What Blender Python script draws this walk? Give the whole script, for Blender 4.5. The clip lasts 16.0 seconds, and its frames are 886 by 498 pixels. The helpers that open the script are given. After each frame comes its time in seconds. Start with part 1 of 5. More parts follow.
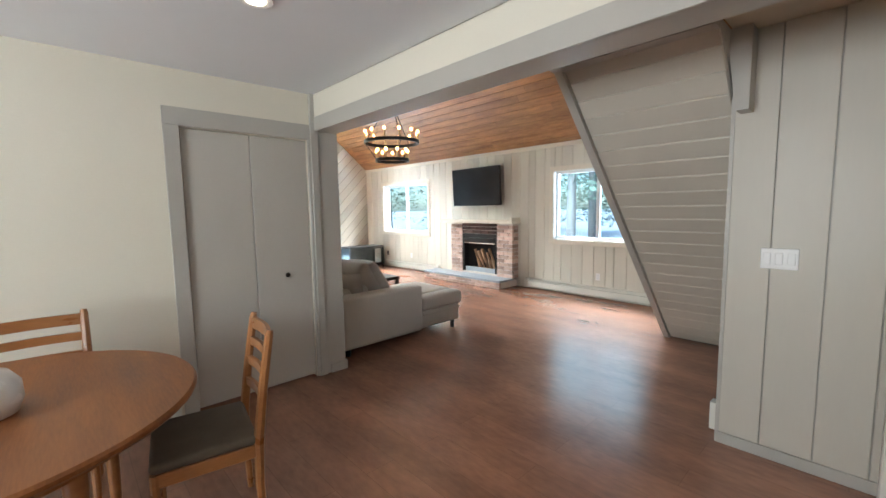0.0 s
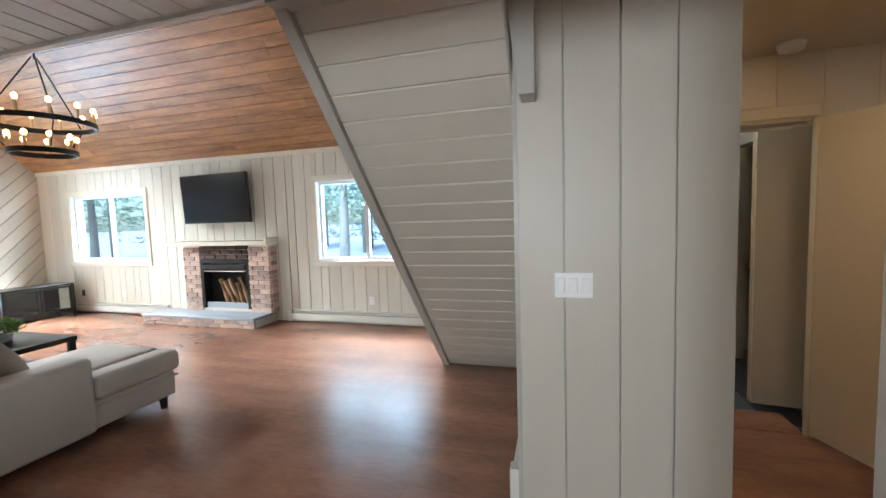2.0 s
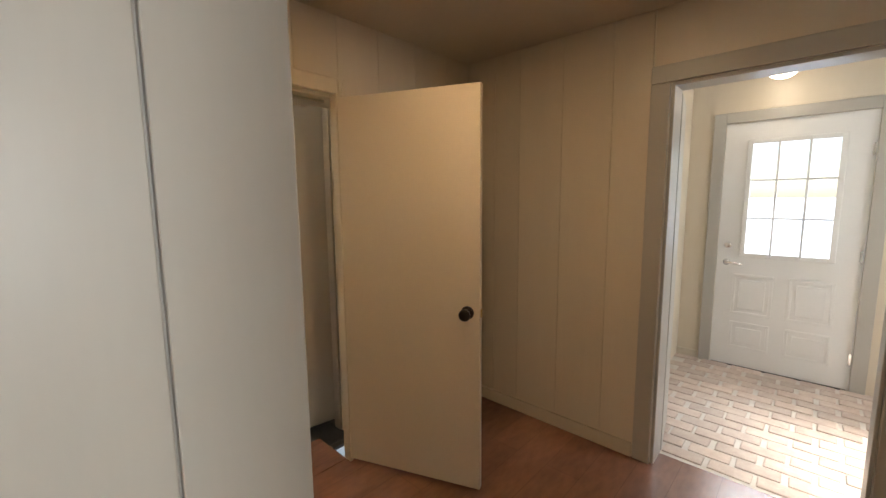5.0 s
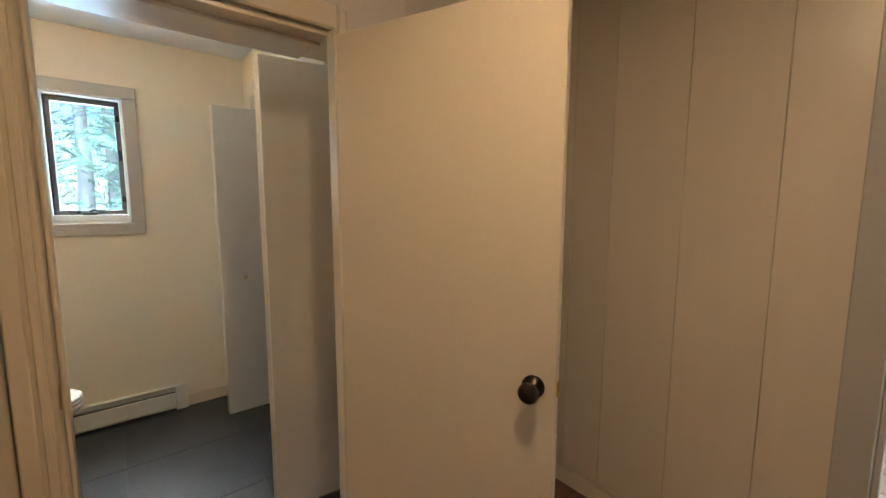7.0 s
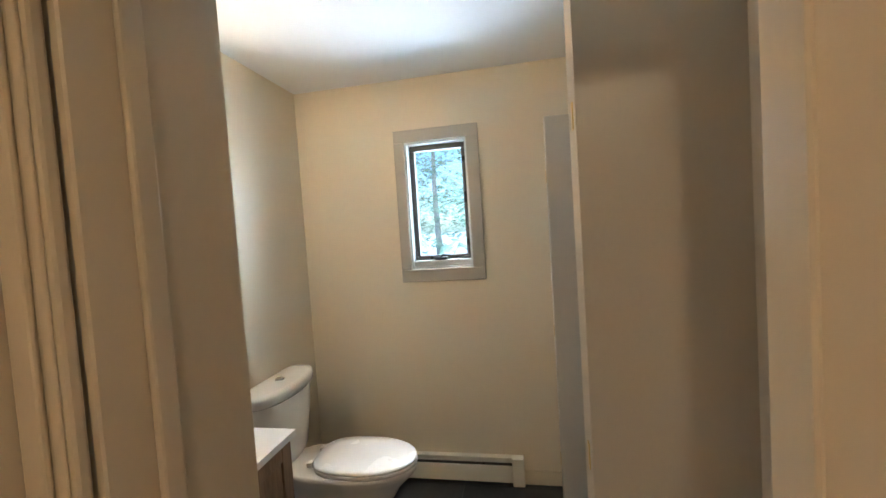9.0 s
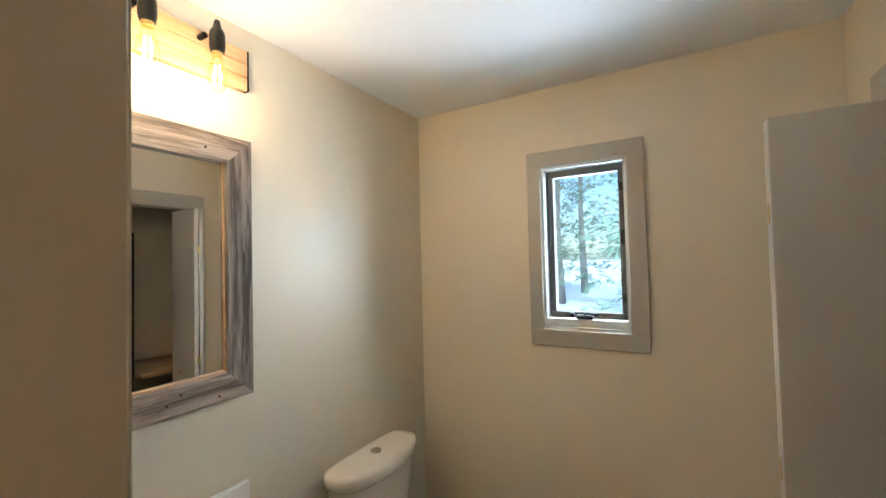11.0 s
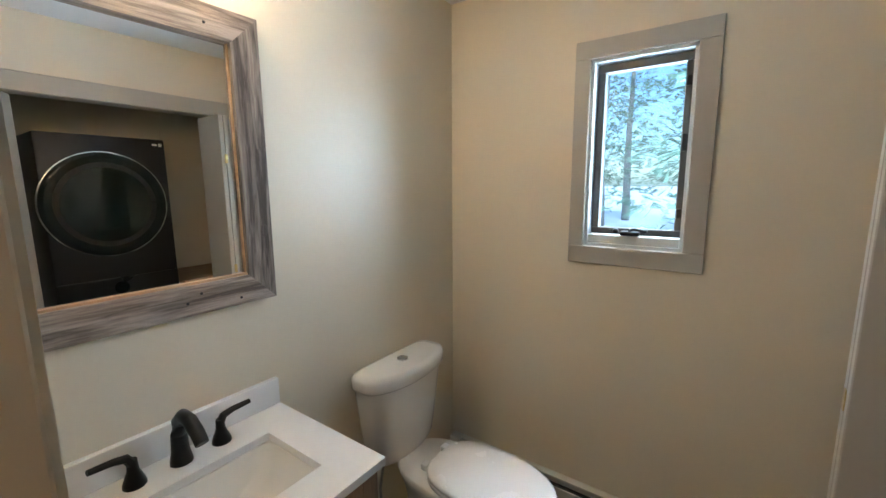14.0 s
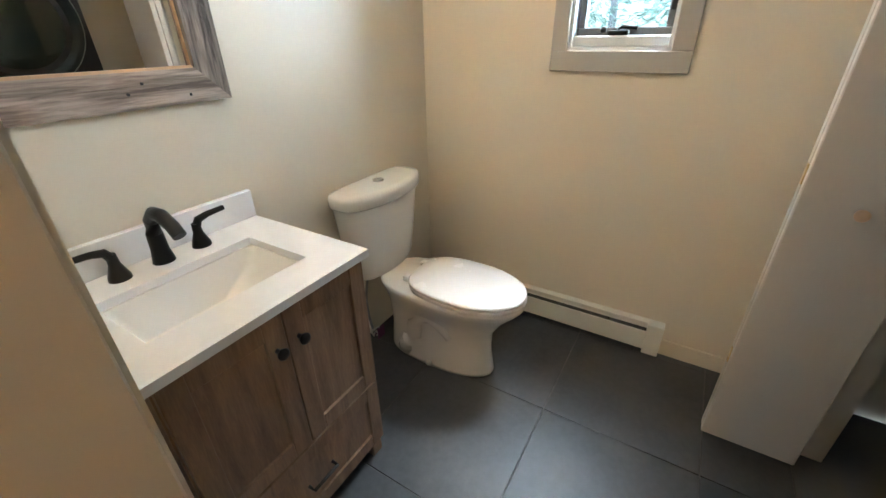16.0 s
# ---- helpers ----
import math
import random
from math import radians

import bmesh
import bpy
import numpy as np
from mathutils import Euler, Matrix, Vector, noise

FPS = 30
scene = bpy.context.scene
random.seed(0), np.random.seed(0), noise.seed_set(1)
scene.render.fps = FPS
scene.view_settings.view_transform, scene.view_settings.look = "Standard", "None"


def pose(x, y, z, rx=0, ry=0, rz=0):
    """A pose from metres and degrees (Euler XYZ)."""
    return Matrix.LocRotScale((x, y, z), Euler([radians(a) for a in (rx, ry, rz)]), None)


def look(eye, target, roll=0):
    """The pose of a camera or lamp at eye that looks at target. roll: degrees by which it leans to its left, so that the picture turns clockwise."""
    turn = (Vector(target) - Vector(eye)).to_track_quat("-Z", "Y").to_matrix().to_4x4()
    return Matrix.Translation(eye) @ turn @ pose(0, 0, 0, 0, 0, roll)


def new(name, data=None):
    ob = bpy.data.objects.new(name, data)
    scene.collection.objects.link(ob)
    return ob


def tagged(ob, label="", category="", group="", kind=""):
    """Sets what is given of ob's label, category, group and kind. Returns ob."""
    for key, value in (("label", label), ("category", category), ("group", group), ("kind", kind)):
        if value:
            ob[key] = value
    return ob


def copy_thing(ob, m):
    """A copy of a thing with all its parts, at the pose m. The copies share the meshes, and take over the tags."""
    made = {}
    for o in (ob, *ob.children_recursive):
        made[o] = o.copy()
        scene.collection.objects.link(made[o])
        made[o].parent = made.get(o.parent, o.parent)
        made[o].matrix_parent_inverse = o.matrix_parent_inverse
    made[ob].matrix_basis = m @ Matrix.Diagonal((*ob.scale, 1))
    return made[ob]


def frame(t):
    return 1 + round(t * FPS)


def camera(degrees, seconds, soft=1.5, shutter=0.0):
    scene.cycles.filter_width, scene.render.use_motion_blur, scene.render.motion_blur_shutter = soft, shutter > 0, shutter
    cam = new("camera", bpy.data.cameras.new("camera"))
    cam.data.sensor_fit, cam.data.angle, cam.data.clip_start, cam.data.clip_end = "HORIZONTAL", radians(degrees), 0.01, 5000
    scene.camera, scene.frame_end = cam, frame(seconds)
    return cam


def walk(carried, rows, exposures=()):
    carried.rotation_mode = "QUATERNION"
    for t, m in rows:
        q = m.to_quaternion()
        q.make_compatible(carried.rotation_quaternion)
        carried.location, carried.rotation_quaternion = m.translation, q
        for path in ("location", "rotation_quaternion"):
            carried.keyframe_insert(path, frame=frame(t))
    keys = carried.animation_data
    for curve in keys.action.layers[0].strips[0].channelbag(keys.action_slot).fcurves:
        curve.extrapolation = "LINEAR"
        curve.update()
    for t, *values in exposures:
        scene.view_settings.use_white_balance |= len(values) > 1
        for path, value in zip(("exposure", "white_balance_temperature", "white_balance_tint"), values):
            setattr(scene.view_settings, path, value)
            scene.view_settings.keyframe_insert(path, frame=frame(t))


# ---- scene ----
cam = camera(95.3, 16.0)
METRES, EYE, TILT, LEAN, TURN = 5.3, 1.484, 0.0, 0.0, -43.2
ROWS = [
    (0.0, 0.0, 0.0, 0.0, -0.09, -5.62, 0.87),
    (0.5, 0.024, 0.0515, 0.0033, -5.54, -4.92, 1.23),
    (1.0, 0.0393, 0.094, 0.0017, -12.55, -4.47, 1.41),
    (1.5, 0.0567, 0.1449, 0.0026, -21.16, -4.09, 1.66),
    (2.0, 0.0858, 0.187, 0.0017, -30.97, -4.2, 1.79),
    (2.5, 0.1244, 0.2221, 0.0019, -42.39, -4.33, 2.2),
    (3.0, 0.1638, 0.2482, 0.0031, -55.69, -4.89, 2.43),
    (3.5, 0.2, 0.2725, 0.0036, -68.96, -5.76, 2.55),
    (4.0, 0.233, 0.2884, 0.0065, -82.66, -6.57, 2.67),
    (6.5, 0.3965, 0.2824, 0.0001, -96.94, -7.27, -0.1),
    (7.0, 0.4437, 0.2824, -0.0019, -85.91, -6.6, -0.12),
    (7.5, 0.4928, 0.2865, -0.0006, -73.4, -5.74, 0.31),
    (8.0, 0.5402, 0.3034, 0.0001, -59.81, -4.97, 1.76),
    (8.5, 0.5926, 0.3274, 0.011, -46.96, -4.1, 3.13),
    (9.0, 0.6284, 0.3543, 0.0169, -36.17, -2.58, 3.74),
    (9.5, 0.6596, 0.3815, 0.0202, -28.49, -1.04, 3.63),
    (10.0, 0.6744, 0.4038, 0.0258, -23.06, -0.23, 2.92),
    (12.5, 0.6987, 0.4534, 0.0497, -11.62, 1.91, 0.42),
    (13.0, 0.7001, 0.4557, 0.0439, -10.98, -0.76, 0.36),
    (13.5, 0.6993, 0.4565, 0.0357, -10.87, -4.3, 0.35),
    (14.0, 0.6987, 0.4579, 0.0249, -11.31, -8.97, 0.41),
    (14.5, 0.6985, 0.4581, 0.014, -11.95, -13.8, 0.39),
    (15.0, 0.6982, 0.4571, 0.0037, -12.73, -18.79, 0.42),
    (15.5, 0.6965, 0.4556, -0.0067, -13.86, -23.63, 0.63),
    (16.0, 0.6949, 0.4546, -0.016, -15.43, -27.93, 0.95),
]
walk(cam, [(t, pose(0, 0, EYE, TILT, LEAN, TURN) @ pose(METRES * x, METRES * y, METRES * z, 90 + pitch, roll, yaw)) for t, x, y, z, yaw, pitch, roll in ROWS],
     [(0.0, 1.08, 6450, 8), (2.0, 1.1, 6200, 8), (4.0, 1.2, 6700, 10), (6.5, 1.7, 6400, 9), (8.5, 1.6, 6200, 9), (9.5, 1.5, 6300, 9), (10.0, 1.45, 6500, 9), (12.5, 0.98, 6300, 9), (14.0, 1.25, 5950, 9), (16.0, 1.95, 6100, 9)])
# ---------------------------------------------------------------- world and large lights
world = bpy.data.worlds.new("world")
scene.world = world
world.use_nodes = True
wn = world.node_tree.nodes
sky = wn.new("ShaderNodeTexSky")
sky.sky_type, sky.sun_disc = "NISHITA", False
sky.sun_elevation, sky.sun_rotation = radians(50), radians(253)
wn["Background"].inputs[1].default_value = 0.14
world.node_tree.links.new(sky.outputs[0], wn["Background"].inputs[0])


def lamp(name, kind, where, target, energy, color, size=0.1, size_y=None):
    data = bpy.data.lights.new(name, kind)
    data.energy, data.color = energy, color
    if kind == "AREA":
        data.shape, data.size, data.size_y = "RECTANGLE", size, size_y or size
    elif kind == "SUN":
        data.angle = radians(size)
    else:
        data.shadow_soft_size = size
    ob = new(name, data)
    ob.matrix_world = look(where, target) if target else Matrix.Translation(where)
    return ob


DAY = (0.90, 0.96, 1.0)
lamp("sun", "SUN", (-20, -6, 25), (0, 0, 0), 3.0, (1, 0.97, 0.92), 12)
# the sky above the snow, outside each opening
lamp("skylight_gable", "AREA", (3.6, 12.4, 5.6), (3.9, 6.0, 0.4), 4700, DAY, 4.5, 2.6)
lamp("skylight_east", "AREA", (8.6, 6.2, 4.8), (5.2, 5.8, 0.0), 2500, DAY, 6.5, 1.8)
lamp("skylight_east_far", "AREA", (11.5, 5.0, 4.6), (5.2, 4.8, 0.6), 330, DAY, 10.0, 5.0)
lamp("skylight_bath", "AREA", (7.1, -0.4, 3.1), (5.6, -0.4, 1.0), 130, DAY, 0.9, 0.9)
lamp("snowlight_bath", "AREA", (8.8, -0.4, -0.15), (5.5, -0.35, 2.2), 560, (0.80, 0.90, 1.0), 4.5, 2.6)
lamp("skylight_bath_side", "AREA", (7.45, -1.55, 1.75), (5.7, 0.5, 1.55), 135, (0.84, 0.93, 1.0), 1.5, 1.4)
lamp("skylight_entry", "AREA", (2.4, -5.6, 2.9), (2.4, -3.4, 0.6), 60, DAY, 1.2, 1.0)
# added fill from the west that brightens the entry door
lamp("entry_side_fill", "AREA", (0.2, -3.3, 1.9), (2.2, -3.6, 0.9), 12, DAY, 1.0, 1.0)
# added fill for the dining side, through an opening out of view
lamp("dining_fill", "AREA", (-3.9, 0.9, 1.3), (0.6, 2.2, 2.1), 115, DAY, 2.2, 1.6)

# ---------------------------------------------------------------- materials


def material(name, color, rough=0.5, metal=0.0, vary=0.08, scale=(6, 6, 6), bump=0.05, fine=60.0, dark=None, spec=0.5, island="", coat=0.0):
    """Two scales of variation: broad stains along `scale`, and a fine grain that also drives the relief."""
    m = bpy.data.materials.new(name)
    m.use_nodes = True
    nt = m.node_tree
    b = nt.nodes["Principled BSDF"]
    b.inputs["Roughness"].default_value, b.inputs["Metallic"].default_value = rough, metal
    b.inputs["Specular IOR Level"].default_value = spec
    b.inputs["Coat Weight"].default_value = coat
    geo = nt.nodes.new("ShaderNodeNewGeometry")
    mp = nt.nodes.new("ShaderNodeMapping")
    mp.inputs["Scale"].default_value = scale
    nt.links.new(geo.outputs["Position"], mp.inputs[0])
    n1 = nt.nodes.new("ShaderNodeTexNoise")
    n1.inputs["Scale"].default_value, n1.inputs["Detail"].default_value = 1.0, 5
    src = mp.outputs[0]
    rnd = None
    if island:
        info = nt.nodes.new("ShaderNodeNewGeometry" if island == "island" else "ShaderNodeObjectInfo")
        rnd = info.outputs["Random Per Island" if island == "island" else "Random"]
        off = nt.nodes.new("ShaderNodeVectorMath")
        off.operation = "MULTIPLY_ADD"
        comb = nt.nodes.new("ShaderNodeCombineXYZ")
        for k in range(3):
            nt.links.new(rnd, comb.inputs[k])
        off.inputs[1].default_value = (37, 53, 71)
        nt.links.new(comb.outputs[0], off.inputs[0])
        nt.links.new(src, off.inputs[2])
        src = off.outputs[0]
    nt.links.new(src, n1.inputs["Vector"])
    n2 = nt.nodes.new("ShaderNodeTexNoise")
    n2.inputs["Scale"].default_value, n2.inputs["Detail"].default_value = fine / max(scale), 3
    nt.links.new(src, n2.inputs["Vector"])
    ramp = nt.nodes.new("ShaderNodeValToRGB")
    d = dark or [c * (1 - 2 * vary) for c in color[:3]]
    ramp.color_ramp.elements[0].position, ramp.color_ramp.elements[1].position = 0.3, 0.72
    ramp.color_ramp.elements[0].color = (*d[:3], 1)
    ramp.color_ramp.elements[1].color = (*color[:3], 1)
    mix = nt.nodes.new("ShaderNodeMix")
    mix.inputs[0].default_value = 0.3
    nt.links.new(n1.outputs["Fac"], mix.inputs[2])
    nt.links.new(n2.outputs["Fac"], mix.inputs[3])
    nt.links.new(mix.outputs[0], ramp.inputs[0])
    col = ramp.outputs[0]
    if island:
        hsv = nt.nodes.new("ShaderNodeHueSaturation")
        rng = nt.nodes.new("ShaderNodeMapRange")
        rng.inputs["To Min"].default_value, rng.inputs["To Max"].default_value = 1 - 2.2 * vary, 1 + 1.6 * vary
        nt.links.new(rnd, rng.inputs[0])
        nt.links.new(rng.outputs[0], hsv.inputs["Value"])
        nt.links.new(col, hsv.inputs["Color"])
        col = hsv.outputs[0]
    nt.links.new(col, b.inputs["Base Color"])
    rr = nt.nodes.new("ShaderNodeMapRange")
    rr.inputs["To Min"].default_value, rr.inputs["To Max"].default_value = max(0.02, rough - 0.09), min(1, rough + 0.09)
    nt.links.new(n1.outputs["Fac"], rr.inputs[0])
    nt.links.new(rr.outputs[0], b.inputs["Roughness"])
    if bump:
        bp = nt.nodes.new("ShaderNodeBump")
        bp.inputs["Strength"].default_value, bp.inputs["Distance"].default_value = bump, 0.01
        nt.links.new(mix.outputs[0], bp.inputs["Height"])
        nt.links.new(bp.outputs[0], b.inputs["Normal"])
    return m


def glow(name, color, strength):
    m = bpy.data.materials.new(name)
    m.use_nodes = True
    b = m.node_tree.nodes["Principled BSDF"]
    b.inputs["Base Color"].default_value = (*color, 1)
    b.inputs["Emission Color"].default_value = (*color, 1)
    b.inputs["Emission Strength"].default_value = strength
    return m


def clear(name, tint=(1, 1, 1), rough=0.0):
    m = bpy.data.materials.new(name)
    m.use_nodes = True
    nt = m.node_tree
    nt.nodes.remove(nt.nodes["Principled BSDF"])
    tr, gl, mx = nt.nodes.new("ShaderNodeBsdfTransparent"), nt.nodes.new("ShaderNodeBsdfGlossy"), nt.nodes.new("ShaderNodeMixShader")
    lw, po, sc = nt.nodes.new("ShaderNodeLayerWeight"), nt.nodes.new("ShaderNodeMath"), nt.nodes.new("ShaderNodeMath")
    lw.inputs[0].default_value = 0.5
    po.operation, sc.operation = "POWER", "MULTIPLY_ADD"
    po.inputs[1].default_value, sc.inputs[1].default_value, sc.inputs[2].default_value = 5.0, 0.9, 0.04
    nt.links.new(lw.outputs["Facing"], po.inputs[0])
    nt.links.new(po.outputs[0], sc.inputs[0])
    tr.inputs[0].default_value = (*tint, 1)
    gl.inputs["Roughness"].default_value = rough
    nt.links.new(sc.outputs[0], mx.inputs[0])
    nt.links.new(tr.outputs[0], mx.inputs[1])
    nt.links.new(gl.outputs[0], mx.inputs[2])
    nt.links.new(mx.outputs[0], nt.nodes["Material Output"].inputs[0])
    return m


CREAM = material("cream_paint", (0.74, 0.69, 0.58), 0.55, vary=0.025, scale=(1.2, 1.2, 1.2), bump=0.03, fine=90)
BOARD = material("cream_board_paint", (0.68, 0.65, 0.56), 0.42, vary=0.04, scale=(7, 7, 0.8), bump=0.06, fine=60, island="object")
BATHP = material("beige_wall_paint", (0.73, 0.66, 0.535), 0.42, vary=0.025, scale=(1.3, 1.3, 1.3), bump=0.03, fine=90)
HALLP = material("hall_panel_paint", (0.66, 0.58, 0.46), 0.32, vary=0.035, scale=(5, 5, 0.6), bump=0.02, fine=30, island="object")
GREIGE = material("greige_trim_paint", (0.455, 0.43, 0.385), 0.36, vary=0.03, scale=(3, 3, 3), bump=0.03, fine=80)
GREIGEB = material("greige_board_paint", (0.58, 0.54, 0.465), 0.42, vary=0.03, scale=(5, 5, 0.8), bump=0.05, fine=60, island="object")
DOORP = material("greige_door_paint", (0.50, 0.47, 0.42), 0.34, vary=0.03, scale=(2, 2, 1), bump=0.02, fine=80)
TANDOOR = material("tan_door_paint", (0.62, 0.54, 0.42), 0.3, vary=0.03, scale=(2, 2, 1), bump=0.02, fine=80)
# white raised and blued: light bounced up from snow is in this colour
WHITEC = material("snowlit_ceiling_white", (0.83, 0.85, 0.88), 0.75, vary=0.02, scale=(2, 2, 2), bump=0.05, fine=120)
# tan, darker than the other flat ceilings
HALLC = material("hall_ceiling_tan", (0.55, 0.47, 0.36), 0.6, vary=0.04, scale=(2, 2, 2), bump=0.04)
PLANKW = material("white_plank_paint", (0.74, 0.73, 0.70), 0.5, vary=0.03, scale=(1, 6, 6), bump=0.05, island="island")
PINE = material("stained_pine", (0.54, 0.275, 0.11), 0.33, vary=0.09, scale=(11, 1.6, 11), bump=0.10, fine=70, dark=(0.17, 0.066, 0.025), island="island")
FLOORM = material("brown_laminate", (0.35, 0.168, 0.102), 0.25, vary=0.1, scale=(3.2, 1.1, 1), bump=0.0, fine=30, dark=(0.16, 0.074, 0.05), spec=0.85)


def add_planks(m, width, length, depth):
    """Faint plank joints and plank-to-plank tone over a floor material."""
    nt = m.node_tree
    b = nt.nodes["Principled BSDF"]
    geo, sep, comb = nt.nodes.new("ShaderNodeNewGeometry"), nt.nodes.new("ShaderNodeSeparateXYZ"), nt.nodes.new("ShaderNodeCombineXYZ")
    nt.links.new(geo.outputs["Position"], sep.inputs[0])
    nt.links.new(sep.outputs["Y"], comb.inputs["X"])
    nt.links.new(sep.outputs["X"], comb.inputs["Y"])
    br = nt.nodes.new("ShaderNodeTexBrick")
    br.inputs["Scale"].default_value, br.inputs["Mortar Size"].default_value, br.inputs["Mortar Smooth"].default_value = 1.0, 0.0018, 0.3
    br.inputs["Brick Width"].default_value, br.inputs["Row Height"].default_value = length, width
    br.inputs["Color1"].default_value, br.inputs["Color2"].default_value, br.inputs["Mortar"].default_value = (1.04, 1.04, 1.04, 1), (0.92, 0.91, 0.90, 1), (depth, depth, depth, 1)
    nt.links.new(comb.outputs[0], br.inputs["Vector"])
    mx = nt.nodes.new("ShaderNodeMix")
    mx.data_type, mx.blend_type = "RGBA", "MULTIPLY"
    mx.inputs[0].default_value = 1.0
    old = b.inputs["Base Color"].links[0].from_socket
    nt.links.new(old, mx.inputs[6])
    nt.links.new(br.outputs["Color"], mx.inputs[7])
    nt.links.new(mx.outputs[2], b.inputs["Base Color"])


add_planks(FLOORM, 0.19, 1.25, 0.72)
for l in list(FLOORM.node_tree.nodes["Principled BSDF"].inputs["Roughness"].links):
    FLOORM.node_tree.links.remove(l)
FLOORM.node_tree.nodes["Principled BSDF"].inputs["Roughness"].default_value = 0.27
OAK = material("oak_wood", (0.37, 0.155, 0.052), 0.3, vary=0.12, scale=(3, 16, 16), bump=0.05, fine=120, dark=(0.24, 0.095, 0.035), coat=0.15)
OAKT = material("oak_table_top", (0.36, 0.14, 0.046), 0.4, vary=0.09, scale=(14, 1.6, 14), bump=0.02, fine=120, dark=(0.17, 0.058, 0.02), spec=0.35)
SEATF = material("brown_seat_fabric", (0.13, 0.10, 0.07), 0.85, vary=0.2, scale=(9, 9, 9), bump=0.15, fine=200)
SOFA = material("greige_linen", (0.47, 0.425, 0.37), 0.9, vary=0.05, scale=(5, 5, 5), bump=0.18, fine=260)
PILLOW = material("taupe_linen", (0.36, 0.315, 0.27), 0.92, vary=0.07, scale=(6, 6, 6), bump=0.2, fine=260)
BLACKM = material("black_metal", (0.02, 0.019, 0.018), 0.38, 0.6, vary=0.1, bump=0.03)
BRONZE = material("oil_rubbed_bronze", (0.03, 0.024, 0.02), 0.3, 0.8, vary=0.15, bump=0.03)
BLACKP = material("black_plastic", (0.012, 0.012, 0.013), 0.3, vary=0.05, bump=0.0)
SCREEN = material("tv_screen", (0.006, 0.006, 0.007), 0.22, vary=0.02, bump=0.0, spec=0.2)
BRICK = material("old_red_brick", (0.64, 0.50, 0.43), 0.85, vary=0.17, scale=(9, 9, 9), bump=0.5, fine=80, dark=(0.45, 0.30, 0.24), island="object")
BRICKP = material("painted_floor_brick", (0.66, 0.56, 0.47), 0.6, vary=0.07, scale=(14, 14, 14), bump=0.35, fine=90, dark=(0.50, 0.37, 0.30), island="object")
MORTAR = material("mortar", (0.70, 0.64, 0.57), 0.95, vary=0.1, scale=(12, 12, 12), bump=0.4, fine=120)
SOOTB = material("sooted_brick", (0.16, 0.09, 0.075), 0.9, vary=0.3, scale=(7, 7, 7), bump=0.5, fine=80, dark=(0.04, 0.03, 0.027), island="object")
SOOT = material("sooty_firebox", (0.018, 0.016, 0.015), 0.9, vary=0.3, scale=(6, 6, 6), bump=0.4)
STONE = material("bluestone", (0.36, 0.41, 0.45), 0.4, vary=0.12, scale=(4, 4, 4), bump=0.12, fine=40)
LOG = material("split_log", (0.36, 0.21, 0.12), 0.9, vary=0.2, scale=(20, 20, 20), bump=0.5, fine=80)
ENAMEL = material("cream_enamel", (0.74, 0.73, 0.66), 0.35, vary=0.03, scale=(3, 3, 3), bump=0.02)
PORC = material("white_porcelain", (0.84, 0.82, 0.78), 0.1, vary=0.01, bump=0.0, spec=0.6)
SEATW = material("white_seat_plastic", (0.84, 0.82, 0.80), 0.25, vary=0.01, bump=0.0)
QUARTZ = material("white_quartz", (0.82, 0.82, 0.83), 0.16, vary=0.02, scale=(20, 20, 20), bump=0.0)
VWOOD = material("brown_vanity_wood", (0.34, 0.22, 0.138), 0.42, vary=0.16, scale=(18, 18, 2.2), bump=0.1, fine=140, dark=(0.13, 0.074, 0.044))
BARN = material("weathered_barn_wood_level", (0.40, 0.33, 0.28), 0.8, vary=0.3, scale=(2.2, 30, 30), bump=0.7, fine=150, dark=(0.11, 0.085, 0.07))
BARNV = material("weathered_barn_wood_upright", (0.29, 0.245, 0.21), 0.8, vary=0.3, scale=(30, 30, 2.2), bump=0.8, fine=150, dark=(0.06, 0.047, 0.04))
RAWPINE = material("raw_pine", (0.60, 0.43, 0.27), 0.6, vary=0.14, scale=(2.5, 30, 30), bump=0.15, fine=160, dark=(0.38, 0.22, 0.12))
TILE = material("slate_grey_tile", (0.078, 0.083, 0.088), 0.46, vary=0.12, scale=(3.2, 3.2, 3.2), bump=0.08, fine=40, dark=(0.032, 0.035, 0.039), island="object")
GROUT = material("grey_grout", (0.11, 0.11, 0.108), 0.9, vary=0.1, bump=0.1)
APPL = material("graphite_steel", (0.022, 0.020, 0.021), 0.36, 0.35, vary=0.05, scale=(2, 2, 2), bump=0.0)
APPLG = material("dark_door_glass", (0.004, 0.009, 0.009), 0.05, vary=0.02, bump=0.0)
CHROME = material("chrome", (0.75, 0.75, 0.76), 0.14, 1.0, vary=0.02, bump=0.0)
BRASS = material("brass", (0.6, 0.45, 0.2), 0.3, 1.0, vary=0.05, bump=0.0)
WHITEP = material("white_plastic", (0.82, 0.82, 0.81), 0.35, vary=0.01, bump=0.0)
WHITEF = material("white_vinyl_frame", (0.72, 0.75, 0.76), 0.35, vary=0.02, bump=0.0)
WDOOR = material("white_entry_door_paint", (0.80, 0.79, 0.77), 0.35, vary=0.02, bump=0.01)
DARKF = material("dark_window_sash", (0.075, 0.068, 0.062), 0.45, vary=0.1, bump=0.03)
KNOBW = material("bare_wood_knob", (0.52, 0.36, 0.24), 0.45, vary=0.08, bump=0.0)
SIGNB = material("brown_sign_board", (0.12, 0.07, 0.055), 0.7, vary=0.2, scale=(3, 30, 30), bump=0.2)
SIGNW = material("white_sign_paint", (0.72, 0.71, 0.68), 0.7, vary=0.1, bump=0.1)
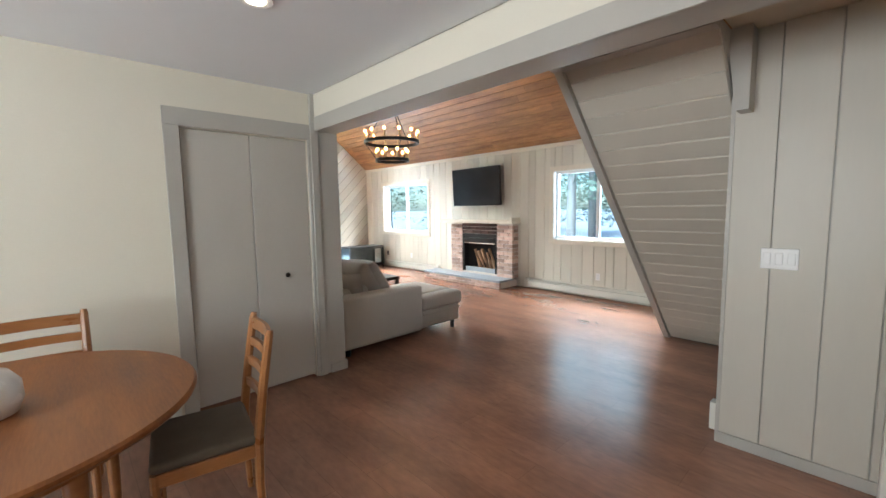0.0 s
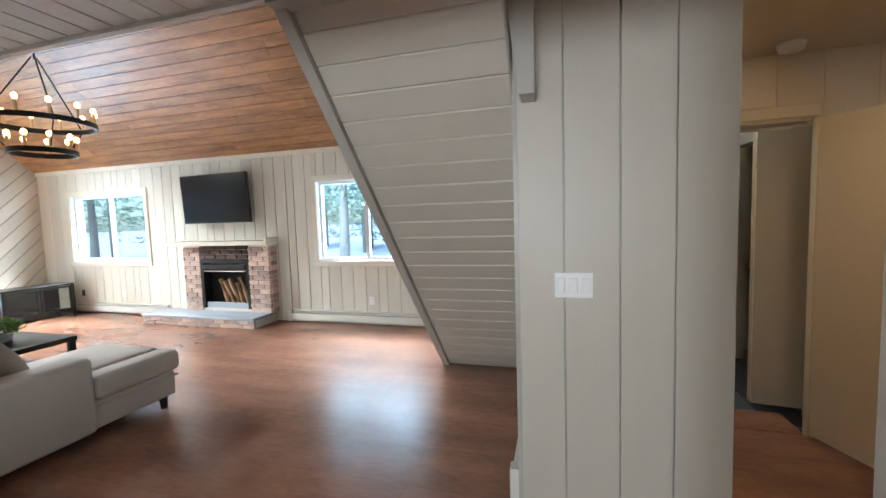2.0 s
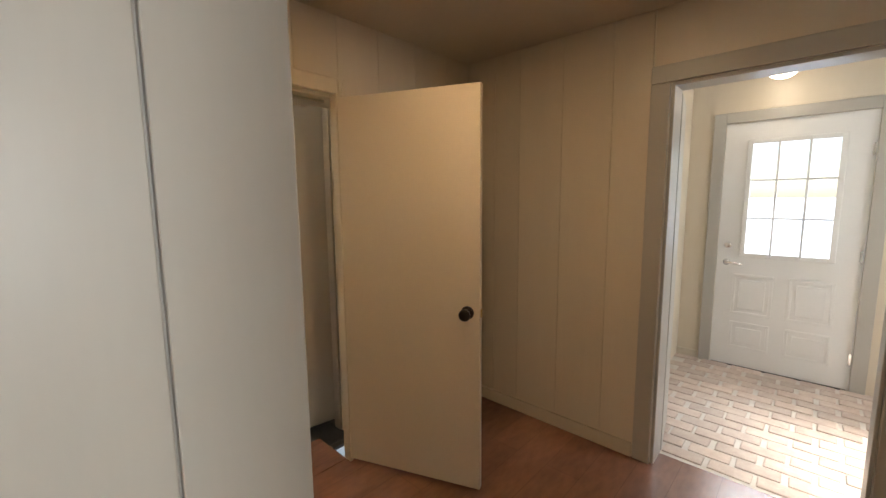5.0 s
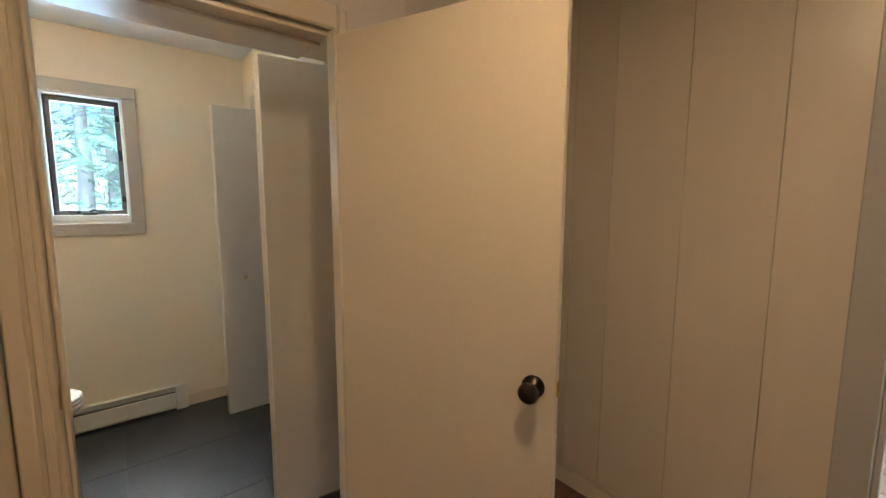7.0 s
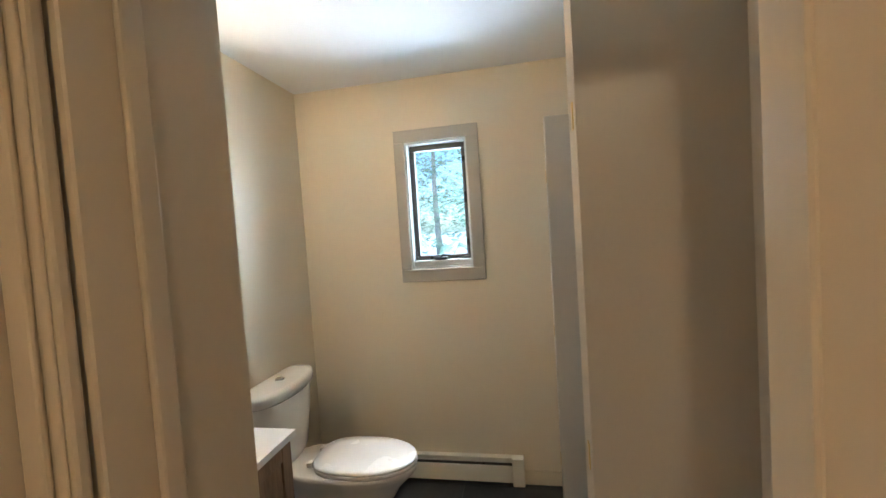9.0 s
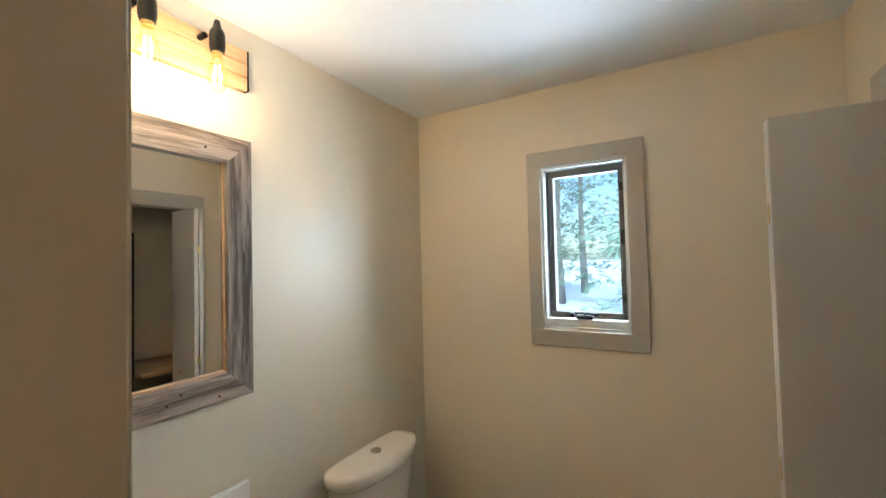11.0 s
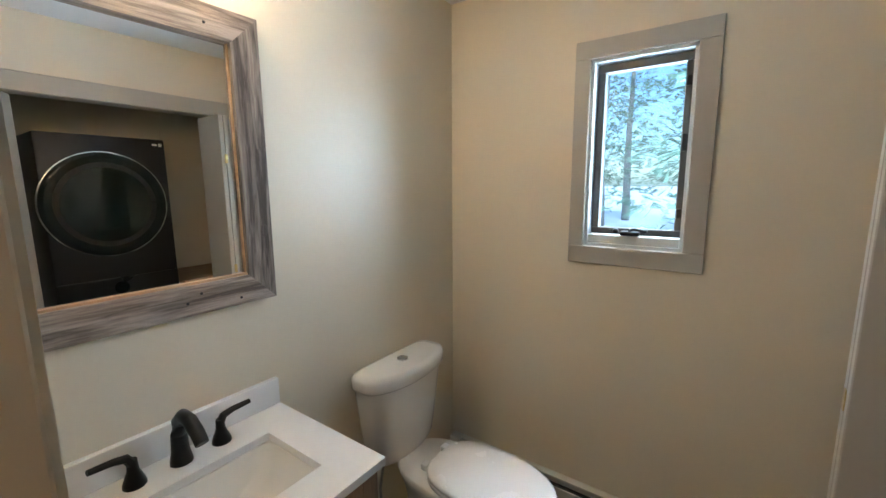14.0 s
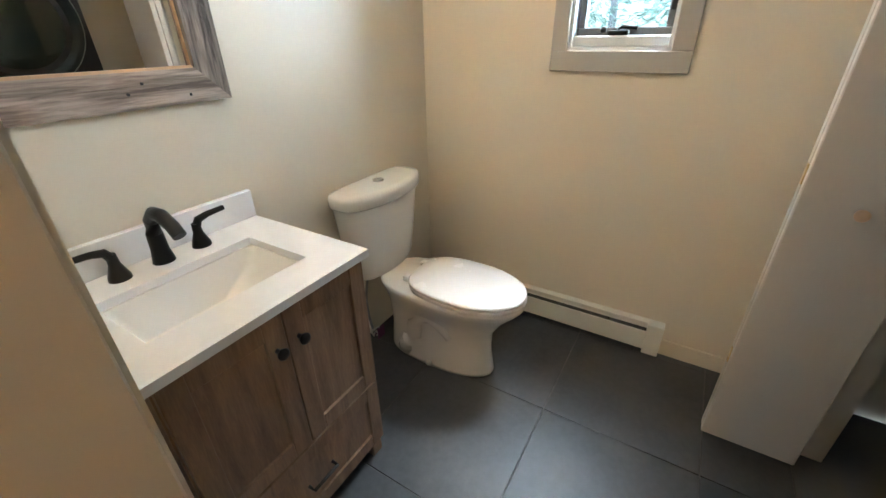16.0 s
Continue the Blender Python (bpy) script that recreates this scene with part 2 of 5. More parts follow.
CERAM = material("white_vase_glaze", (0.80, 0.79, 0.78), 0.25, vary=0.02, bump=0.0)
PURPLE = material("purple_tag", (0.16, 0.03, 0.12), 0.5, vary=0.1, bump=0.0)
HOSE = material("braided_hose", (0.45, 0.45, 0.45), 0.4, 0.7, vary=0.2, scale=(80, 80, 80), bump=0.3)
LEAF = material("plant_leaves", (0.20, 0.42, 0.07), 0.5, vary=0.3, scale=(30, 30, 30), bump=0.0, island="island")
POT = material("grey_planter", (0.42, 0.41, 0.39), 0.7, vary=0.1, bump=0.1)
SNOW = material("snow", (0.86, 0.89, 0.93), 0.8, vary=0.06, scale=(0.5, 0.5, 0.5), bump=0.5, fine=6)
# bark and needles paled towards blue: outdoor haze put into their colour
BARK = material("pine_bark", (0.33, 0.30, 0.28), 0.95, vary=0.25, scale=(8, 8, 2), bump=0.6, fine=40)
NEEDLE = material("pine_needles", (0.19, 0.29, 0.21), 0.7, vary=0.3, scale=(2, 2, 2), bump=0.0, island="island")
REDP = material("red_siding", (0.35, 0.05, 0.06), 0.6, vary=0.1, bump=0.05)
ROOFM = material("snowy_roof", (0.75, 0.78, 0.82), 0.8, vary=0.06, bump=0.1)
DECKW = material("deck_lumber", (0.50, 0.42, 0.28), 0.8, vary=0.15, scale=(3, 20, 20), bump=0.2)
for m in (BARN, BARNV):
    for nd in m.node_tree.nodes:
        if nd.type == "VALTORGB":
            nd.color_ramp.elements[0].position, nd.color_ramp.elements[1].position = 0.40, 0.60
        if nd.type == "TEX_NOISE":
            nd.inputs["Distortion"].default_value, nd.inputs["Detail"].default_value = 0.9, 8
for nd in VWOOD.node_tree.nodes:
    if nd.type == "TEX_NOISE":
        nd.inputs["Distortion"].default_value = 1.2
# brown backing behind the boards: the shade of the grooves put into colour
GROOVE = material("groove_shade_backing", (0.38, 0.32, 0.24), 0.9, vary=0.1, bump=0.05)
GLASS = clear("window_glass", (0.97, 0.99, 1.0))

# the blue of cool daylight, put into the pane tint
BLUEGLASS = clear("daylight_blue_glass", (0.74, 0.87, 0.95))
BULBG = clear("amber_bulb_glass", (1.0, 0.93, 0.80))
FILAM = glow("warm_filament", (1.0, 0.62, 0.27), 60)
CANDLE = glow("candle_bulb_glow", (1.0, 0.56, 0.22), 5)
SLEEVE = material("amber_candle_sleeve", (0.62, 0.40, 0.20), 0.5, vary=0.05, bump=0.0)
LENS = glow("lamp_lens", (1.0, 0.86, 0.68), 5)
MIRROR = material("mirror_silver", (0.93, 0.93, 0.92), 0.0, 1.0, vary=0.0, bump=0.0)
MIRROR.node_tree.nodes["Principled BSDF"].inputs["Roughness"].default_value = 0.0
for l in list(MIRROR.node_tree.nodes["Principled BSDF"].inputs["Roughness"].links):
    MIRROR.node_tree.links.remove(l)

# ---------------------------------------------------------------- builders


def box(bm, x0, x1, y0, y1, z0, z1, bevel=0.0, seg=1):
    v = [bm.verts.new((x, y, z)) for x in (x0, x1) for y in (y0, y1) for z in (z0, z1)]
    faces = [(0, 1, 3, 2), (4, 6, 7, 5), (0, 4, 5, 1), (2, 3, 7, 6), (0, 2, 6, 4), (1, 5, 7, 3)]
    fs = [bm.faces.new([v[i] for i in f]) for f in faces]
    if bevel:
        es = list({e for f in fs for e in f.edges})
        bmesh.ops.bevel(bm, geom=es, offset=bevel, segments=seg, profile=0.5, affect="EDGES", clamp_overlap=True)
    return bm


def B(x0, x1, y0, y1, z0, z1, bevel=0.0, seg=1):
    return box(bmesh.new(), min(x0, x1), max(x0, x1), min(y0, y1), max(y0, y1), min(z0, z1), max(z0, z1), bevel, seg)


def lathe(profile, centre=(0, 0, 0), axis="z", n=24, squash=(1, 1)):
    """A solid of revolution from (radius, height) pairs."""
    bm = bmesh.new()
    rings = []
    for r, h in profile:
        ring = []
        for k in range(n):
            a = 2 * math.pi * k / n
            p = Vector((r * math.cos(a) * squash[0], r * math.sin(a) * squash[1], h))
            if axis == "x":
                p = Vector((p.z, p.x, p.y))
            elif axis == "y":
                p = Vector((p.x, p.z, p.y))
            ring.append(bm.verts.new(p + Vector(centre)))
        rings.append(ring)
    for a, b in zip(rings, rings[1:]):
        for k in range(n):
            bm.faces.new((a[k], a[(k + 1) % n], b[(k + 1) % n], b[k]))
    bm.faces.new(rings[0])
    bm.faces.new(rings[-1])
    bmesh.ops.recalc_face_normals(bm, faces=bm.faces)
    return bm


def tube(points, radius, n=10, radii=None):
    """A round bar along a smooth line of points."""
    bm = bmesh.new()
    pts = [Vector(p) for p in points]
    rings = []
    for i, p in enumerate(pts):
        d = (pts[min(i + 1, len(pts) - 1)] - pts[max(i - 1, 0)]).normalized()
        up = Vector((0, 0, 1)) if abs(d.z) < 0.9 else Vector((1, 0, 0))
        u = d.cross(up).normalized()
        w = d.cross(u)
        r = radii[i] if radii else radius
        rings.append([bm.verts.new(p + r * (math.cos(2 * math.pi * k / n) * u + math.sin(2 * math.pi * k / n) * w)) for k in range(n)])
    for a, b in zip(rings, rings[1:]):
        for k in range(n):
            bm.faces.new((a[k], a[(k + 1) % n], b[(k + 1) % n], b[k]))
    bm.faces.new(rings[0])
    bm.faces.new(rings[-1])
    bmesh.ops.recalc_face_normals(bm, faces=bm.faces)
    return bm


def prism(poly, to3, a, b):
    """A flat polygon made solid between the depths a and b; to3 maps (u, v, depth) to space."""
    bm = bmesh.new()
    lo = [bm.verts.new(to3(u, v, a)) for u, v in poly]
    hi = [bm.verts.new(to3(u, v, b)) for u, v in poly]
    n = len(poly)
    bm.faces.new(lo)
    bm.faces.new(hi)
    for k in range(n):
        bm.faces.new((lo[k], lo[(k + 1) % n], hi[(k + 1) % n], hi[k]))
    bmesh.ops.recalc_face_normals(bm, faces=bm.faces)
    return bm


def clip(poly, nx, ny, c):
    """The part of a polygon where nx*u + ny*v <= c."""
    out = []
    for (u0, v0), (u1, v1) in zip(poly, poly[1:] + poly[:1]):
        d0, d1 = nx * u0 + ny * v0 - c, nx * u1 + ny * v1 - c
        if d0 <= 0:
            out.append((u0, v0))
        if d0 * d1 < 0:
            s = d0 / (d0 - d1)
            out.append((u0 + s * (u1 - u0), v0 + s * (v1 - v0)))
    return out


def merge(*bms):
    """Several shapes as one."""
    out = bms[0]
    for b in bms[1:]:
        me = bpy.data.meshes.new("tmp")
        b.to_mesh(me)
        b.free()
        out.from_mesh(me)
        bpy.data.meshes.remove(me)
    return out


ORIGIN = {}


def thing(name, at, label, category, group="", kind=""):
    e = new(name)
    e.empty_display_size = 0.1
    e.location = at
    ORIGIN[e] = Vector(at)
    return tagged(e, label, category, group, kind)


def mesh_ob(name, bm, mat, origin=(0, 0, 0), smooth=0):
    me = bpy.data.meshes.new(name)
    bmesh.ops.translate(bm, verts=bm.verts, vec=-Vector(origin))
    bm.to_mesh(me)
    bm.free()
    me.materials.append(mat)
    if smooth:
        me.shade_smooth() if smooth == 1 else me.set_sharp_from_angle(angle=radians(35))
        me.polygons.foreach_set("use_smooth", [True] * len(me.polygons))
        if smooth == 2:
            me.set_sharp_from_angle(angle=radians(35))
    return new(name, me)


def part(name, bm, mat, parent, label="", smooth=0):
    o = ORIGIN[parent]
    ob = mesh_ob(name, bm, mat, o, smooth)
    ob.parent = parent
    ORIGIN[ob] = o
    return tagged(ob, label)


def single(name, bm, mat, label, category, kind="", at=None, group="", smooth=0):
    at = at or (0, 0, 0)
    ob = mesh_ob(name, bm, mat, at, smooth)
    ob.location = at
    ORIGIN[ob] = Vector(at)
    return tagged(ob, label, category, group, kind)


def holed(axis, a, b, u0, u1, z0, z1, holes=()):
    """A wall across `axis` from a to b, with openings (u0, u1, z0, z1) right through it."""
    us = sorted({u0, u1, *[h for o in holes for h in o[:2]]})
    zs = sorted({z0, z1, *[h for o in holes for h in o[2:]]})
    bm = bmesh.new()
    for p, q in zip(us, us[1:]):
        for r, s in zip(zs, zs[1:]):
            cu, cz = (p + q) / 2, (r + s) / 2
            if any(h[0] < cu < h[1] and h[2] < cz < h[3] for h in holes):
                continue
            if axis == "x":
                box(bm, a, b, p, q, r, s)
            else:
                box(bm, p, q, a, b, r, s)
    return bm


def structure(name, bm, mat, label, category):
    return single(name, bm, mat, label, category, "structure")

# ---------------------------------------------------------------- setting
EAST, NORTH, ROOFZ, PITCH = 6.30, 9.80, 2.57, 0.84
BF = -0.095  # bathroom floor
W1 = (7.20, 8.98, 0.93, 2.11)
W2 = (2.30, 3.85, 0.93, 2.11)
WB = (-0.612, -0.205, 1.33, 2.16)

structure("floor", merge(B(-3.4, 4.12, -2.42, 0.59, -0.12, 0.0), B(-3.4, 6.4, 0.59, 9.9, -0.12, 0.0)), FLOORM, "brown wood-look laminate floor with worn reddish blotches", "floor")
structure("bath_floor", B(4.40, 6.4, -1.38, 0.6, -0.12, BF - 0.005), GROUT, "grey grout bed under slate tiles", "floor")
structure("ceiling_dining", B(-3.4, 1.64, -2.4, 3.5, 2.475, 2.6), WHITEC, "flat white drywall ceiling", "ceiling")
structure("ceiling_hall", B(1.64, 4.43, -2.4, 0.6, 2.46, 2.6), HALLC, "low hall ceiling in a darker tan", "ceiling")
structure("ceiling_bath", B(4.12, 6.45, -2.4, 0.6, 2.57, 2.7), WHITEC, "white bathroom ceiling", "ceiling")

# east outside wall with its windows
structure("wall_east", holed("x", EAST + 0.012, EAST + 0.2, -2.4, NORTH + 0.2, -0.12, 2.75,
          [W1, W2, WB]), CREAM, "cream painted outside wall", "wall")
wall_e = structure("wall_panelling", holed("x", EAST + 0.008, EAST + 0.0118, 0.6, NORTH, 0, ROOFZ, [W1, W2]), GROOVE, "cream vertical board panelling with dark grooves", "wall")
random.seed(4)
y = 0.62
while y < NORTH - 0.05:
    w = random.choice((0.135, 0.2, 0.2, 0.27))
    y1 = min(y + w, NORTH - 0.002)
    cuts = sorted({y, y1 - 0.010, *[c for o in (W1, W2) for c in (o[0] - 0.074, o[1] + 0.074) if y < c < y1 - 0.010]})
    for p, q in zip(cuts, cuts[1:]):
        spans = [(0.0, ROOFZ)]
        for a, b, c, d in (W1, W2):
            if a - 0.075 < (p + q) / 2 < b + 0.075:
                spans = [(0.0, c - 0.081), (d + 0.081, ROOFZ)]
        for c, d in spans:
            part("board", B(EAST - 0.006, EAST + 0.0078, p, q, c, d), BOARD, wall_e)
    y = y1
structure("crown_trim_east", B(EAST - 0.03, EAST - 0.006, 0.6, NORTH, ROOFZ - 0.05, ROOFZ + 0.02), CREAM, "cream trim strip under the sloped ceiling", "trim")

# sloped pine ceiling, plank by plank
bm = bmesh.new()
length = (EAST - 2.45) * math.hypot(1, PITCH)
du, dz = -1 / math.hypot(1, PITCH), PITCH / math.hypot(1, PITCH)
s = 0.0
random.seed(9)
while s < length:
    e = min(s + 0.138, length)
    yy = 0.6
    while yy < NORTH:
        y1 = min(yy + random.uniform(2.6, 4.8), NORTH)
        c = []
        for t, h in ((s + 0.003, 0), (e - 0.003, 0), (e - 0.003, 0.02), (s + 0.003, 0.02)):
            c.append((EAST + t * du + h * dz, ROOFZ + t * dz - h * du))
        lo = [bm.verts.new((p, yy + 0.001, q)) for p, q in c]
        hi = [bm.verts.new((p, y1 - 0.001, q)) for p, q in c]
        bm.faces.new(lo), bm.faces.new(hi)
        for k in range(4):
            bm.faces.new((lo[k], lo[(k + 1) % 4], hi[(k + 1) % 4], hi[k]))
        yy = y1
    s = e
bmesh.ops.recalc_face_normals(bm, faces=bm.faces)
structure("ceiling_sloped", bm, PINE, "sloped ceiling of stained knotty pine planks", "ceiling")
structure("roof", prism([(EAST + 0.4, ROOFZ - 0.30), (2.2, ROOFZ + (EAST - 2.2) * PITCH + 0.03), (2.2, ROOFZ + (EAST - 2.2) * PITCH + 0.2), (EAST + 0.4, ROOFZ - 0.1)],
          lambda u, v, d: (u, d, v), 0.5, NORTH + 0.6), SOOT, "dark roof deck over the pine ceiling", "roof")

# gable wall to the north: slider, window above, diagonal boards
SL = (2.35, 4.93, 0.06, 2.02)
UP = (2.35, 4.93, 2.66, 3.55)
top = ROOFZ + (EAST - 1.9) * PITCH
structure("wall_north", merge(holed("y", NORTH + 0.012, NORTH + 0.2, 1.5, EAST + 0.2, -0.12, 3.56, [SL, UP]),
          prism([(1.5, 3.56), (5.3, 3.56), (2.2, 6.2), (1.5, 6.2)], lambda u, v, d: (u, d, v), NORTH + 0.012, NORTH + 0.2)), CREAM, "cream painted gable wall", "wall")
area = [(5.02, 0.0), (EAST - 0.01, 0.0), (EAST - 0.01, ROOFZ), (5.02, ROOFZ + (EAST - 5.02) * PITCH)]
gable = structure("gable_panelling", prism(area, lambda u, v, d: (u, d, v), NORTH + 0.008, NORTH + 0.0118), GROOVE, "cream diagonal board panelling on the gable", "wall")
k = -6.5
while k < 0.0:
    # boards climb to the east at 45 degrees
    p = clip(clip(list(area), -1, 1, (k + 0.248)), 1, -1, -k)
    if len(p) > 2:
        part("board", prism(p, lambda u, v, d: (u, d, v), NORTH - 0.004, NORTH + 0.0078), BOARD, gable)
    k += 0.27
structure("wall_west_living", B(1.70, 1.853, 3.47, NORTH + 0.2, 0, 2.45), CREAM, "cream wall behind the sofa", "wall")
# unseen wall, added to close the room above the loft edge
structure("wall_loft", B(2.30, 2.45, 0.4, NORTH + 0.2, 2.52, 6.2), CREAM, "added cream wall closing off the loft", "wall")

# loft: white plank underside, its edge board, the beam to the dining room
bm = bmesh.new()
y = -0.28
while y < NORTH:
    box(bm, 1.84, 2.50, y + 0.006, min(y + 0.144, NORTH), 2.45, 2.47)
    y += 0.15
structure("ceiling_loft", bm, PLANKW, "white painted plank underside of the loft", "ceiling")
structure("loft_deck", B(1.64, 2.50, -0.29, NORTH, 2.471, 2.55), GREIGE, "loft floor deck", "ceiling")
structure("loft_edge_board", B(2.50, 2.535, 1.0, NORTH, 2.43, 2.60), PLANKW, "white edge board of the loft", "trim")
structure("beam", B(1.655, 1.85, -0.05, 3.5, 2.170, 2.449, 0.006), GREIGE, "greige painted ceiling beam between dining and living rooms", "beam")
structure("beam_face_board", B(1.635, 1.654, -0.05, 3.36, 2.167, 2.285, 0.003), GREIGE, "greige board along the beam", "trim")
structure("beam_upper_face", B(1.640, 1.6545, -0.05, 3.36, 2.286, 2.475), CREAM, "cream drywall above the beam", "wall")

# dining room shell
structure("wall_north_dining", holed("y", 3.36, 3.46, -3.4, 1.70, 0, 2.5, [(0.64, 1.575, 0.0, 2.09)]), CREAM, "cream dining room wall with a closet", "wall")
structure("closet_back", merge(B(0.4, 1.72, 4.0, 4.08, 0, 2.5), B(0.4, 0.48, 3.46, 4.0, 0, 2.5)), CREAM, "closet interior", "wall")
structure("post", B(1.66, 1.855, 3.345, 3.56, 0, 2.17, 0.004), GREIGE, "greige boxed post at the end of the closet wall", "post")
structure("post_cover_board", B(1.60, 1.665, 3.33, 3.3595, 0, 2.475, 0.003), GREIGE, "greige corner board on the post", "trim")
structure("baseboard_post", merge(B(1.70, 1.868, 3.328, 3.3445, 0, 0.085, 0.003), B(1.8555, 1.868, 3.345, 3.56, 0, 0.085)), GREIGE, "greige baseboard round the post", "baseboard")
# the opening is unseen, cut to let the dining fill lamp in
structure("wall_west_dining", holed("x", -3.4, -3.25, -2.4, 3.5, 0, 2.5, [(-0.2, 2.0, 0.95, 2.1)]), CREAM, "cream dining room wall", "wall")
structure("wall_south_dining", B(-3.4, 1.70, -2.45, -2.30, 0, 2.5), CREAM, "cream dining room wall", "wall")
structure("wall_hall_west", B(1.69, 1.775, -2.29, -0.06, 0, 2.46, 0.004), GREIGE, "greige wall end beside the hall", "wall")

# under-stair block with the switch wall
structure("stair_block", B(2.932, 4.12, -0.278, 0.585, 0, 2.46), CREAM, "closed block under the stairs", "wall")
sw = structure("wall_switch", B(2.925, 2.9315, -0.28, 0.585, 0.0, 2.46), GREIGE, "greige vertical board wall with light switches", "wall")
for a, b in ((0.388, 0.594), (0.154, 0.382), (-0.064, 0.148), (-0.290, -0.070)):
    part("board", B(2.908, 2.926, a, b, 0.0, 2.46, 0.002), GREIGEB, sw)
structure("baseboard_switch_wall", B(2.893, 2.9075, -0.29, 0.598, 0, 0.07, 0.003), GREIGE, "low greige baseboard", "baseboard")
structure("wall_stair_side", B(2.93, EAST, 0.586, 0.60, 0, 5.9), GREIGE, "greige wall beside the stairs", "wall")
structure("corner_trim", B(2.90, 2.935, 0.586, 0.606, 0, 2.46), GREIGE, "greige corner trim", "trim")

# underside of the stairs
X0, X1, ZT = 4.955, 2.535, 2.45
sl = math.hypot(X0 - X1, ZT)
ux, uz = (X1 - X0) / sl, ZT / sl
soff = structure("stair_soffit", prism([(X0 + 0.35, 0.0), (X0 + 0.02, 0.0), (X1 + 0.02, ZT), (X1 + 0.36, ZT)], lambda u, v, d: (u, d, v), 0.602, 1.54), GREIGE,
                 "greige sloped underside of the stairs", "stairs")
n = 23
for i in range(n):
    s0, s1 = i * sl / n + 0.001, (i + 1) * sl / n - 0.001
    poly = [(X0 + ux * t - uz * h, uz * t + ux * h * 1.0) for t, h in ((s0, 0.0), (s1, 0.0), (s1, 0.015), (s0, 0.015))]
    poly = [(p + 0.012, max(q, 0.002)) for p, q in poly]
    pb = prism(poly, lambda u, v, d: (u, d, v), 0.606, 1.50)
    bmesh.ops.bevel(pb, geom=list(pb.edges), offset=0.006, segments=1, affect="EDGES", clamp_overlap=True)
    part("plank", pb, GREIGEB, soff)
structure("stair_stringer", prism([(X0 + 0.40, 0.0), (X0 - 0.05, 0.0), (X1 - 0.05, ZT), (X1 + 0.42, ZT)], lambda u, v, d: (u, d, v), 1.502, 1.56), GREIGE,
          "greige stringer board along the stairs", "stairs")
structure("stair_header", B(2.48, 2.60, 0.606, 1.56, 2.40, 2.452), GREIGE, "greige header at the head of the stairs", "trim")
bmk = prism([(0.500, 2.010), (0.505, 2.005), (0.560, 2.005), (0.565, 2.010), (0.617, 2.449), (0.50, 2.449)], lambda u, v, d: (d, u, v), 2.77, 2.907)
structure("beam_bracket", bmk, GREIGE, "greige painted hanging beam end", "bracket")

# hall
hall_s = structure("wall_hall_south", holed("y", -2.42, -2.292, 1.75, 4.25, 0, 2.47, [(1.95, 2.80, 0.0, 2.085)]), CREAM, "cream hall wall with an entry opening", "wall")
x = 2.895
random.seed(3)
while x < 4.12:
    x1 = min(x + random.choice((0.2, 0.3, 0.3)), 4.12)
    part("board", B(x, x1 - 0.0025, -2.2925, -2.28, 0.0, 2.46), HALLP, hall_s)
    x = x1
part("board", B(1.78, 2.885, -2.2925, -2.28, 2.176, 2.46), HALLP, hall_s)
structure("baseboard_hall", B(2.90, 4.12, -2.279, -2.262, 0, 0.085, 0.003), HALLP, "tan painted baseboard", "baseboard")
wall_b = structure("wall_hall_east", holed("x", 4.133, 4.16, -2.3, 0.55, -0.1, 2.6, [(-1.156, -0.357, -0.1, 2.055)]), BATHP, "wall between hall and bathroom", "wall")
structure("wall_bath_west", holed("x", 4.1605, 4.42, -2.3, 0.55, -0.1, 2.6, [(-1.33, -0.357, -0.1, 2.055)]), BATHP, "beige bathroom wall beside the door", "wall")
for y0, y1, c in ((-2.28, -2.03, 0), (-2.03, -1.74, 0), (-1.74, -1.45, 0), (-1.45, -1.178, 0), (-1.178, -0.93, 2.1405), (-0.93, -0.64, 2.1405), (-0.64, -0.293, 2.1405)):
    part("board", B(4.12, 4.1325, y0, y1 - 0.0025, c, 2.46), HALLP, wall_b)
structure("wall_hall_north", B(2.92, 4.12, -0.292, -0.279, 0, 2.46), HALLP, "tan painted hall wall", "wall")

# bathroom doorway lining
dt = thing("door_frame_bath", (4.2, -0.7, 0), "tan painted door frame of the bathroom", "door frame", kind="structure")
part("jamb", B(4.125, 4.412, -0.374, -0.3575, 0, 2.056, 0.003), TANDOOR, dt)
part("jamb", B(4.078, 4.142, -1.1555, -1.136, 0, 2.056, 0.003), TANDOOR, dt)
part("head", B(4.125, 4.412, -1.136, -0.374, 2.04, 2.0545, 0.002), TANDOOR, dt)
part("stop", B(4.195, 4.235, -0.387, -0.3745, 0, 2.04, 0.005, 2), TANDOOR, dt)
part("stop", B(4.195, 4.235, -1.136, -0.387, 2.026, 2.0395, 0.003), TANDOOR, dt)
for y0, y1 in ((-0.364, -0.293), (-1.208, -1.157)):
    part("casing", B(4.098, 4.1195, y0, y1, 0, 2.14, 0.006, 2), TANDOOR, dt)
    part("casing_bead", B(4.088, 4.0975, y0 + 0.030, y1 - 0.004, 0, 2.125, 0.004, 2), TANDOOR, dt)
    part("casing_bead", B(4.092, 4.0975, y0 + 0.006, y0 + 0.020, 0, 2.125, 0.0025, 2), TANDOOR, dt)
part("casing", B(4.098, 4.1195, -1.157, -0.364, 2.06, 2.139, 0.005), TANDOOR, dt)
part("strike_plate", B(4.15, 4.18, -0.3765, -0.3735, 0.93, 0.99), BRASS, dt, "small brass strike plate")
structure("threshold", B(4.12, 4.42, -1.135, -0.375, -0.095, 0.006, 0.003), FLOORM, "worn brown threshold", "threshold")

